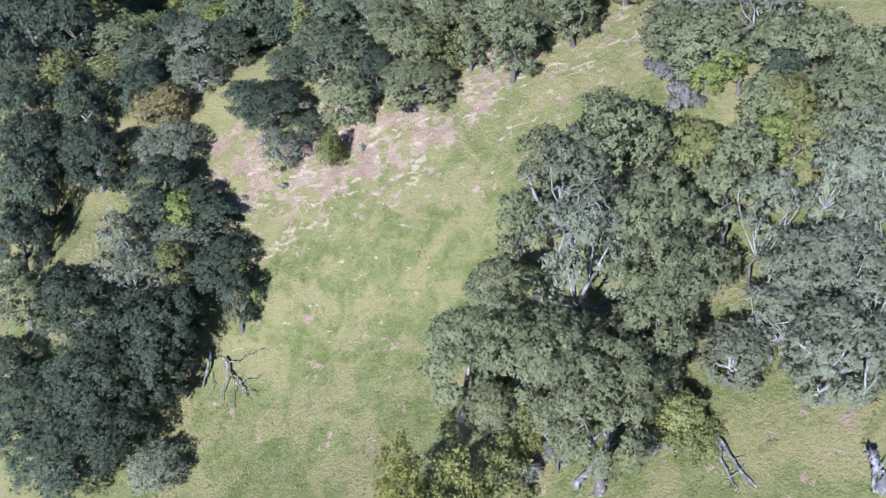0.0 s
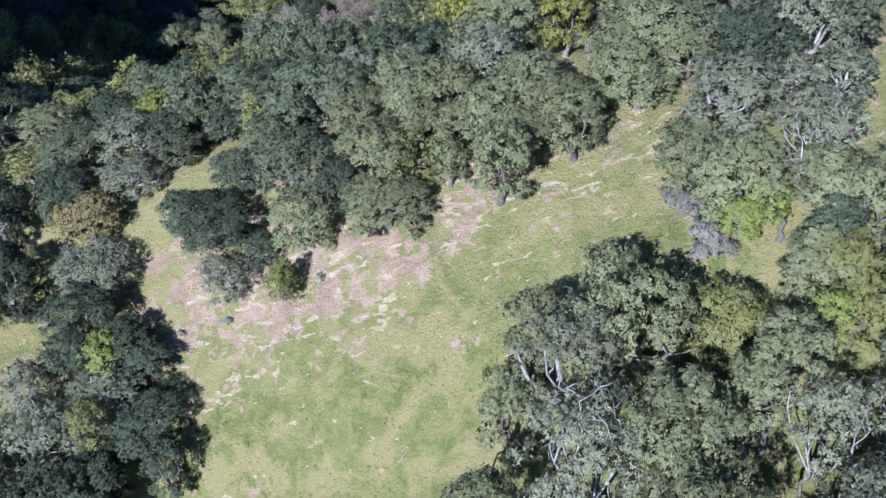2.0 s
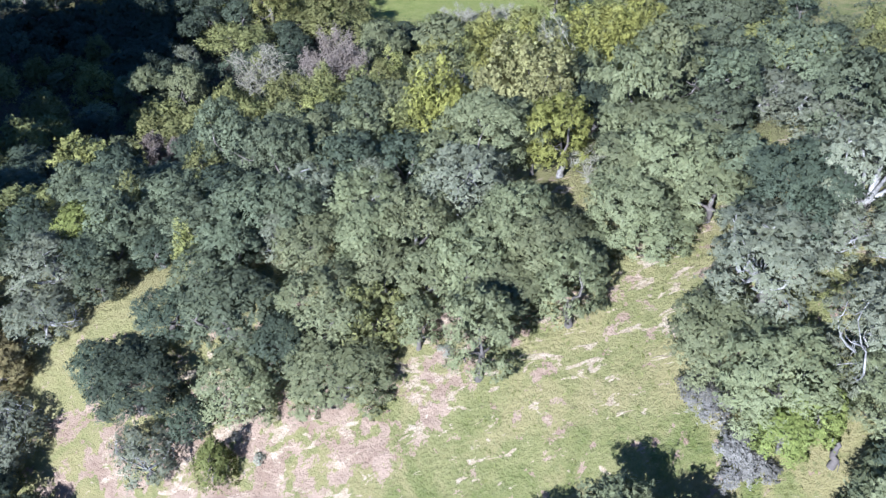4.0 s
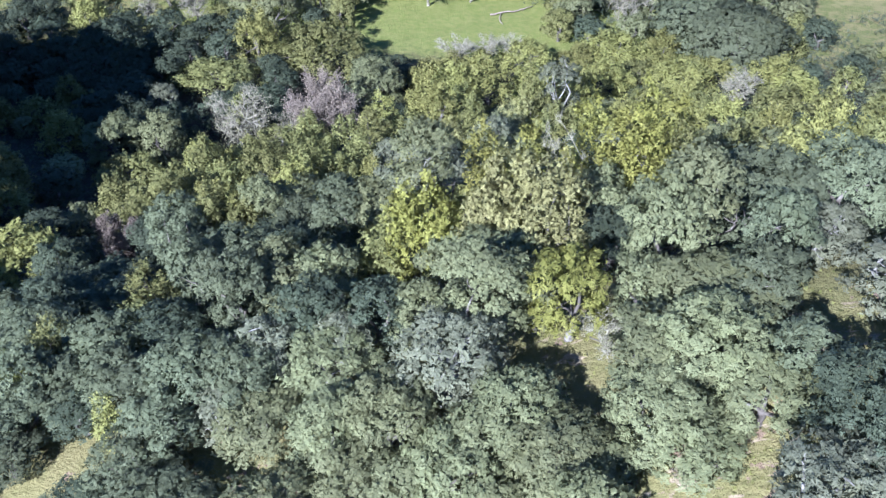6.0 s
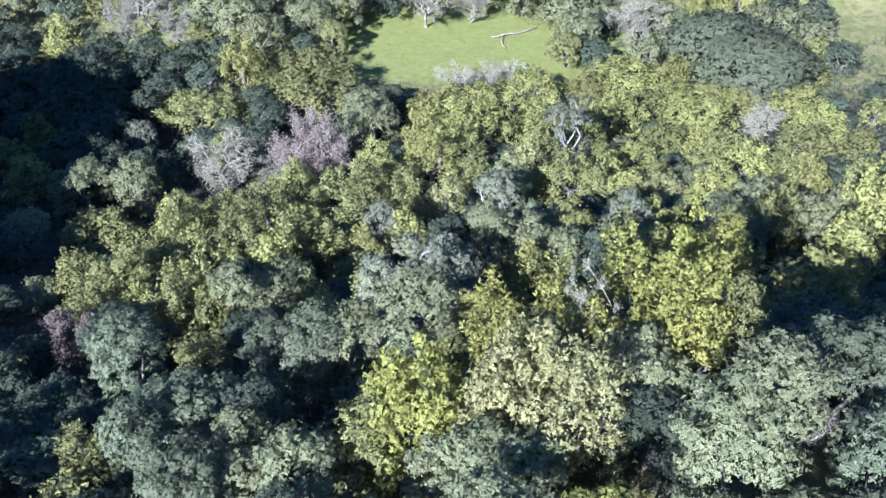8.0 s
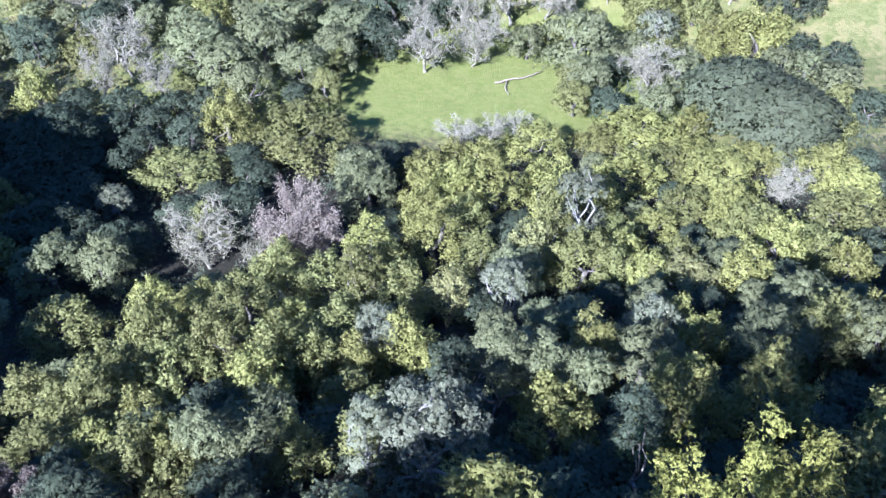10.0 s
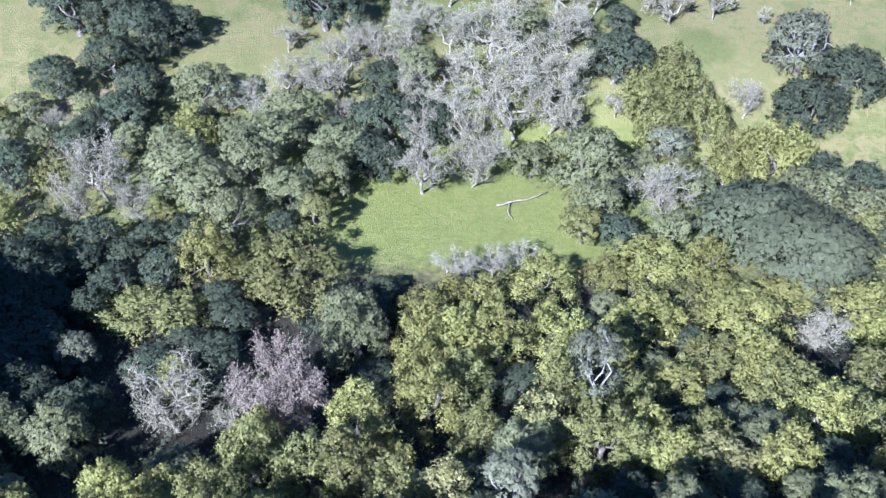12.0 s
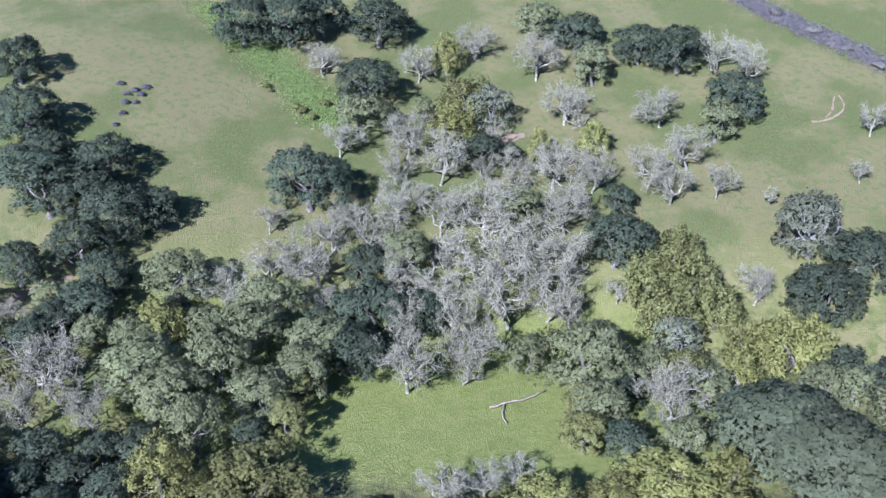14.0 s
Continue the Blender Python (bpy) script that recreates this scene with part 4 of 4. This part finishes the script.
# added oaks whose dark leaf colour deepens the shade below the ridge
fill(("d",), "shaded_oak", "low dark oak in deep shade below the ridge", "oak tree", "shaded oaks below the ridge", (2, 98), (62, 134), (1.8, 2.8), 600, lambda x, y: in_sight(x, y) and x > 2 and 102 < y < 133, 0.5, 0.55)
fill(("d", "o", "o", "y2"), "understorey_tree", "young tree in the wood round the clearing", "tree", "young trees round the clearing", (-75, 198), (75, 236), (2.8, 4.2), 450,
     lambda x, y: in_sight(x, y) and y < 240 - 0.12 * abs(x), 0.85, 0.6)
fill(("b",), "bare_tree", "leafless young tree with pale lichen-grey branches", "bare tree", "bare trees beside the far pasture", (-22, 232), (44, 282), (2.6, 4.0), 260,
     lambda x, y: abs(x - 12) < 34 - 0.35 * (y - 232) and not in_clearing(x, y), 0.95, 0.4)
fill(("o", "d", "d", "y2"), "young_oak_tree", "young oak closing the wood on the ridge", "oak tree", "young oaks on the ridge", (-50, 58), (38, 92), (1.8, 2.6), 900,
     lambda x, y: abs(x) < 16 + 0.42 * y and (y > 75 - 0.35 * max(0, -x - 10) or x > 13 and y > 59 or y > 66 and x > -6) and math.hypot(x - 10.3, y - 70.8) > 2.2)
grow("m", "oak_tree", "olive-green leafy oak at the edge of the grassy clearing", "oak tree", "oak trees round the clearing",
    [(-15.6, 204.5, 3.0), (-16.2, 211.0, 3.2), (24.6, 205.2, 3.1), (25.4, 212.0, 3.4)])


# ---- dead wood ----
def ways(name, label, category, limbs, material, sides=8):
    """A dead tree or log: each limb is a crooked tapering piece along its points (x, y, height over the ground), with stubs."""
    thing = None
    for n, (points, thick, thin) in enumerate(limbs):
        rng = np.random.default_rng(90 + n + len(label))
        pts = []
        for (x0, y0, h0), (x1, y1, h1) in zip(points, points[1:]):
            for f in (0, 0.25, 0.5, 0.75):
                x, y = x0 + (x1 - x0) * f + rng.normal() * 0.06, y0 + (y1 - y0) * f + rng.normal() * 0.06
                pts.append(Vector((x, y, float(land(x, y)) + h0 + (h1 - h0) * f + rng.normal() * 0.03)))
        x, y, h = points[-1]
        pts.append(Vector((x, y, float(land(x, y)) + h)))
        radii = [thick + (thin - thick) * i / (len(pts) - 1) for i in range(len(pts))]
        if thing is None:
            thing = tagged(new(name), label, category)
            origin = pts[0].copy()
            thing.location = origin
        verts, faces = [], []
        tube(verts, faces, [p - origin for p in pts], [r * rng.uniform(0.88, 1.12) for r in radii], sides)
        for i in range(2, len(pts) - 1, 2):
            end = pts[i] + Vector(rng.normal(size=3)).normalized() * rng.uniform(0.25, 0.7) + Vector((0, 0, 0.15))
            tube(verts, faces, [p - origin for p in bough(rng, pts[i], end, 0.15, 2)], [radii[i] * 0.4, radii[i] * 0.25, radii[i] * 0.1], 5)
        part("trunk" if n == 0 else "limb", mesh_of(name, verts, faces, material, True), thing)
    return thing


PALEWOOD = bark_material("dry_pale_wood", (0.180, 0.140, 0.112), (0.320, 0.260, 0.215), 0.6)
ways("fallen_dead_tree", "weathered grey fallen tree with forked dry branches in grass", "dead tree",
     [(((-17.28, 49.68, .7), (-17.48, 48.69, .5), (-17.73, 47.93, .2)), 0.13, 0.05), (((-16.13, 49.39, .7), (-15.58, 48.14, .6), (-14.53, 47.03, .4), (-13.86, 46.30, .1)), 0.12, 0.04),
      (((-15.84, 49.05, .6), (-14.45, 48.93, .7), (-13.13, 49.16, .5)), 0.05, 0.02), (((-15.64, 48.40, .5), (-16.12, 47.49, .5), (-16.14, 46.35, .1)), 0.06, 0.02),
      (((-15.13, 47.83, .5), (-15.28, 46.80, .4), (-15.07, 45.82, .1)), 0.05, 0.02), (((-14.79, 47.47, .5), (-13.71, 47.50, .5), (-13.17, 47.87, .3)), 0.04, 0.02),
      (((-17.54, 49.01, .4), (-16.84, 48.03, .3), (-17.18, 47.39, .1)), 0.04, 0.02), (((-14.29, 46.92, .3), (-13.44, 46.60, .3), (-13.25, 45.95, .1)), 0.04, 0.01)], DEADWOOD)
ways("leaning_dead_trunk", "bare grey dead trunk leaning out of a thicket", "dead tree",
     [(((7.23, 32.02, .2), (8.01, 32.45, 1.0), (8.71, 32.92, 1.6), (9.19, 33.38, 2.4)), 0.22, 0.13), (((7.76, 33.73, .2), (8.17, 34.01, .9), (8.98, 34.06, 1.8)), 0.12, 0.09)], DEADWOOD)
ways("fallen_log", "split pale fallen log with thin limbs on grass", "log",
     [(((14.15, 32.84, .5), (14.69, 31.60, .35), (15.10, 30.36, .3), (15.74, 29.42, .1)), 0.13, 0.04), (((14.09, 32.71, .4), (14.42, 31.54, .3), (14.62, 30.40, .25), (14.75, 29.51, .1)), 0.10, 0.04),
      (((14.61, 30.30, .3), (15.14, 30.26, .3), (15.54, 29.46, .1)), 0.04, 0.02)], DEADWOOD)
ways("broken_stump", "thick grey broken stump with short forked limbs", "stump",
     [(((20.84, 27.66, .1), (20.77, 28.17, .6), (20.49, 28.76, 1.0), (20.25, 29.06, 1.3)), 0.32, 0.17), (((20.53, 27.79, .2), (20.53, 28.31, .5)), 0.15, 0.09), (((20.50, 28.82, .9), (20.19, 29.15, 1.1), (20.01, 29.24, 1.2)), 0.08, 0.03)], DEADWOOD)
ways("dead_branch", "small curved white dead branch lying on grass", "branch", [(((16.59, 31.38, .05), (16.77, 31.62, .15), (17.08, 31.60, .1)), 0.04, 0.01)], DEADWOOD, 6)
ways("charred_stump", "short dark stump beside yellow shrubs", "stump", [(((18.94, 53.42, .0), (18.91, 53.52, .5), (18.93, 53.61, 1.0)), 0.17, 0.09)], BARK)
ways("fallen_log", "long weathered log lying across the green clearing", "log",
     [(((12.27, 215.30, .3), (15.02, 216.62, .4), (18.53, 218.48, .4), (20.97, 220.72, .4)), 0.17, 0.08), (((14.41, 216.31, .3), (13.82, 213.19, .4), (14.44, 211.14, .3)), 0.12, 0.05)], PALEWOOD)
ways("fallen_log", "short weathered log on grass at the wood's edge", "log", [(((73.58, 229.90, .3), (74.42, 226.63, .3), (75.19, 223.44, .2)), 0.22, 0.11)], PALEWOOD)

# ---- shrubs ----
SAGE = leaf_material("sage_leaf", (0.190, 0.198, 0.140), (0.300, 0.300, 0.225), (0.15, 0.17, 0.1))
DUSK = leaf_material("dark_shrub_leaf", (0.078, 0.074, 0.086), (0.150, 0.142, 0.160), (0.1, 0.1, 0.1))
KINDS["sage"] = ("bush", SAGE, BARK, 0.2, 0.55, 0.4, 0.8)
KINDS["dusk"] = ("bush", DUSK, BARK, 0.2, 0.6, 0.5, 0.8)
KINDS["green"] = ("bush", LEAF_MID, BARK, 0.4, 0.9, 0.8, 0.8)
grow("sage", "sage_shrub", "low grey-green sage shrub on bare soil", "shrub", "sage shrubs on the slump",
     [(-12.3, 59.6, 0.40), (-6.2, 60.6, 0.39), (-15.5, 59.8, 0.36), (3.5, 63.3, 0.52)])
grow("dusk", "dark_shrub", "low dark purplish shrub on open pasture", "shrub", "dark shrubs on the pasture",
     [(-60.9, 289.2, 0.87), (-58.9, 286.2, 0.86), (-57.8, 287.8, 0.99), (-56.2, 286.8, 0.98), (-55.8, 289.3, 1.12), (-58.7, 283.8, 0.85), (-56.8, 284.2, 0.73), (-58.4, 280.5, 0.84), (-59.0, 277.2, 0.71), (-56.3, 272.0, 1.04)])
grow("green", "gully_shrub", "small dark green shrub along the grassy gully", "shrub", "shrubs along the gully",
     [(-42.2, 308.0, 0.66), (-32.8, 297.1, 1.25), (-31.7, 296.1, 0.75), (-25.6, 291.5, 1.10), (-24.1, 290.5, 1.33), (-22.0, 288.5, 1.20), (-19.8, 293.7, 1.23)])
grow("s", "grey_shrub", "dry grey leafless shrub at the edge of the wood", "shrub", "dry shrubs",
     [(15.5, 54.5, 1.09), (11.2, 33.2, 0.83), (6.4, 33.8, 0.98), (4.7, 33.7, 0.99), (12.3, 32.7, 0.63)])

# ---- dry creek and wheel tracks on the far pasture ----
def ribbon(name, label, category, points, width, lift, material):
    """A strip that lies on the ground along the points."""
    rng = np.random.default_rng(len(label))
    way = [Vector((x, y, 0)) for x, y in points]
    fine = []
    for i in range(len(way) - 1):
        steps = max(2, int((way[i + 1] - way[i]).length / 0.8))
        p0, p3 = way[max(i - 1, 0)], way[min(i + 2, len(way) - 1)]
        for s in range(steps):
            f = s / steps
            a, b = way[i], way[i + 1]
            fine.append(0.5 * ((2 * a) + (b - p0) * f + (2 * p0 - 5 * a + 4 * b - p3) * f * f + (3 * a - p0 - 3 * b + p3) * f**3))
    fine.append(way[-1])
    verts, faces, across = [], [], 5
    for i, p in enumerate(fine):
        d = (fine[min(i + 1, len(fine) - 1)] - fine[max(i - 1, 0)]).normalized()
        side = Vector((-d.y, d.x, 0))
        w = width * (1 + 0.3 * math.sin(i * 0.35) + 0.22 * rng.normal())
        for k in range(across):
            q = p + side * w * (k / (across - 1) - 0.5)
            verts.append((q.x, q.y, float(land(q.x, q.y)) + lift * (1 if 0 < k < across - 1 else -0.5)))
    for i in range(len(fine) - 1):
        for k in range(across - 1):
            faces.append((i * across + k, i * across + k + 1, (i + 1) * across + k + 1, (i + 1) * across + k))
    tagged(new(name, mesh_of(name, verts, faces, material, True)), label, category, kind="structure")


def earth_material(name, a, b):
    m, t, p = graph(name)
    tone = blend(t, ramp(t, grain(t, 0.9, 5.0, 0.65), 0.26, 0.49), a, b)
    t.links.new(blend(t, calc(t, "MULTIPLY", ramp(t, grain(t, 5.0, 4.0), 0.34, 0.52), 0.5), tone, [0.6 * v for v in a]), p.inputs["Base Color"])
    p.inputs["Roughness"].default_value = 0.95
    b2 = wire(t, "ShaderNodeBump", Strength=0.8, Distance=0.15, Height=grain(t, 3.0, 5.0))
    t.links.new(b2.outputs[0], p.inputs["Normal"])
    return m


GRAVEL, CLAY = earth_material("creek_gravel", (0.085, 0.070, 0.066), (0.165, 0.138, 0.124)), earth_material("worn_clay", (0.165, 0.116, 0.074), (0.225, 0.160, 0.105))
CREEK = [(76.0, 347.5), (83.3, 336.5), (89.6, 329.0), (96.8, 321.6), (106.1, 311.1), (113.3, 299.8)]
ribbon("dry_creek_bed", "dry creek bed of grey gravel and dead brush", "creek bed", CREEK, 3.8, 0.25, GRAVEL)
ribbon("wheel_track", "curved rut of bare orange clay", "track", [(83.2, 291.3), (86.8, 292.1), (90.4, 294.4), (92.0, 297.1), (91.9, 300.4)], 0.5, 0.05, CLAY)
ribbon("wheel_track", "short rut of bare orange clay", "track", [(86.6, 292.8), (88.7, 295.0), (90.1, 298.4), (91.3, 300.9)], 0.4, 0.05, CLAY)
ribbon("footpath", "narrow trail of bare soil through grass", "path", [(-67.2, 231.4), (-63.6, 233.8), (-60.4, 238.0), (-56.6, 239.7)], 1.6, 0.05, CLAY)
ribbon("footpath", "narrow trail of bare soil beside the oaks", "path", [(15.1, 284.2), (18.9, 286.6), (22.5, 287.7)], 2.0, 0.05, CLAY)
grow("s", "grey_shrub", "dead grey brush along the dry creek", "shrub", "dead brush along the creek",
     [(86.5, 332.0, 1.81), (93.6, 324.5, 2.07), (99.0, 316.4, 1.45), (104.0, 309.7, 1.72)])


# ---- low growth too small to count ----
def low_growth(name, label, material, spots, spread, height, each, size, seed):
    """Clumps of leaf cards on the ground at the (x, y) spots, joined."""
    rng = np.random.default_rng(seed)
    spots = np.repeat(np.array(spots), each, 0) + rng.normal(size=(len(spots) * each, 2)) * spread
    p = np.column_stack((spots, land(spots[:, 0], spots[:, 1]) + rng.uniform(0.05, 1, len(spots)) * height))
    v, f = cards(rng, p, rng.normal(size=p.shape) * 0.6 + (0, 0, 0.7), size)
    tagged(new(name, mesh_of(name, v.tolist(), f.tolist(), material)), label, "undergrowth", kind="stuff")


DICE = random.Random(77)
RAVINE = [(x, y) for x, y in ((DICE.uniform(-92, 92), DICE.uniform(84, 236)) for _ in range(5200)) if in_sight(x, y) and y < 238 - 0.12 * abs(x)]
# leaf colour kept very dark, so the gaps between trees read as shade
low_growth("undergrowth", "leafy undergrowth on the ravine floor, darkened for deep shade", leaf_material("brush_leaf", (0.036, 0.044, 0.028), (0.074, 0.086, 0.054), (0.06, 0.08, 0.03)), RAVINE, 0.9, 1.3, 16, 0.3, 3)
GULLY_GREEN = leaf_material("lush_grass", (0.118, 0.165, 0.046), (0.195, 0.240, 0.080), (0.16, 0.21, 0.05))
GULLY = [(x + DICE.gauss(0, 1.6) + DICE.uniform(0, 10), y + DICE.gauss(0, 2.0)) for x, y in
         ((-55.2 + (-21.0 - -55.2) * f, 328.0 + (287.5 - 328.0) * f) for f in (DICE.random() for _ in range(3200)))]
low_growth("tall_grass", "rough bright green grass along the gully", GULLY_GREEN, GULLY, 0.7, 0.4, 12, 0.17, 4)
BANK = [(x0 + (x1 - x0) * f + DICE.gauss(0, 1.7), y0 + (y1 - y0) * f + DICE.gauss(0, 1.7)) for (x0, y0), (x1, y1) in zip(CREEK, CREEK[1:]) for f in (DICE.random() for _ in range(420))]
low_growth("creek_brush", "dead purplish grey brush along the dry creek", leaf_material("dead_brush", (0.100, 0.090, 0.094), (0.200, 0.180, 0.180), (0.15, 0.14, 0.13)), BANK, 0.5, 0.7, 12, 0.2, 6)
TUFT = leaf_material("meadow_grass", (0.116, 0.132, 0.034), (0.190, 0.186, 0.064), (0.2, 0.22, 0.06))
MEADOW = [(x, y) for x, y in ((DICE.uniform(-32, 24), DICE.uniform(24, 76)) for _ in range(7000)) if abs(x) < 8 + 0.5 * y and not (y > 55 and x < 4)]
low_growth("grass_tufts", "short tufts of green and dry meadow grass", TUFT, MEADOW, 0.18, 0.16, 2, 0.10, 5)
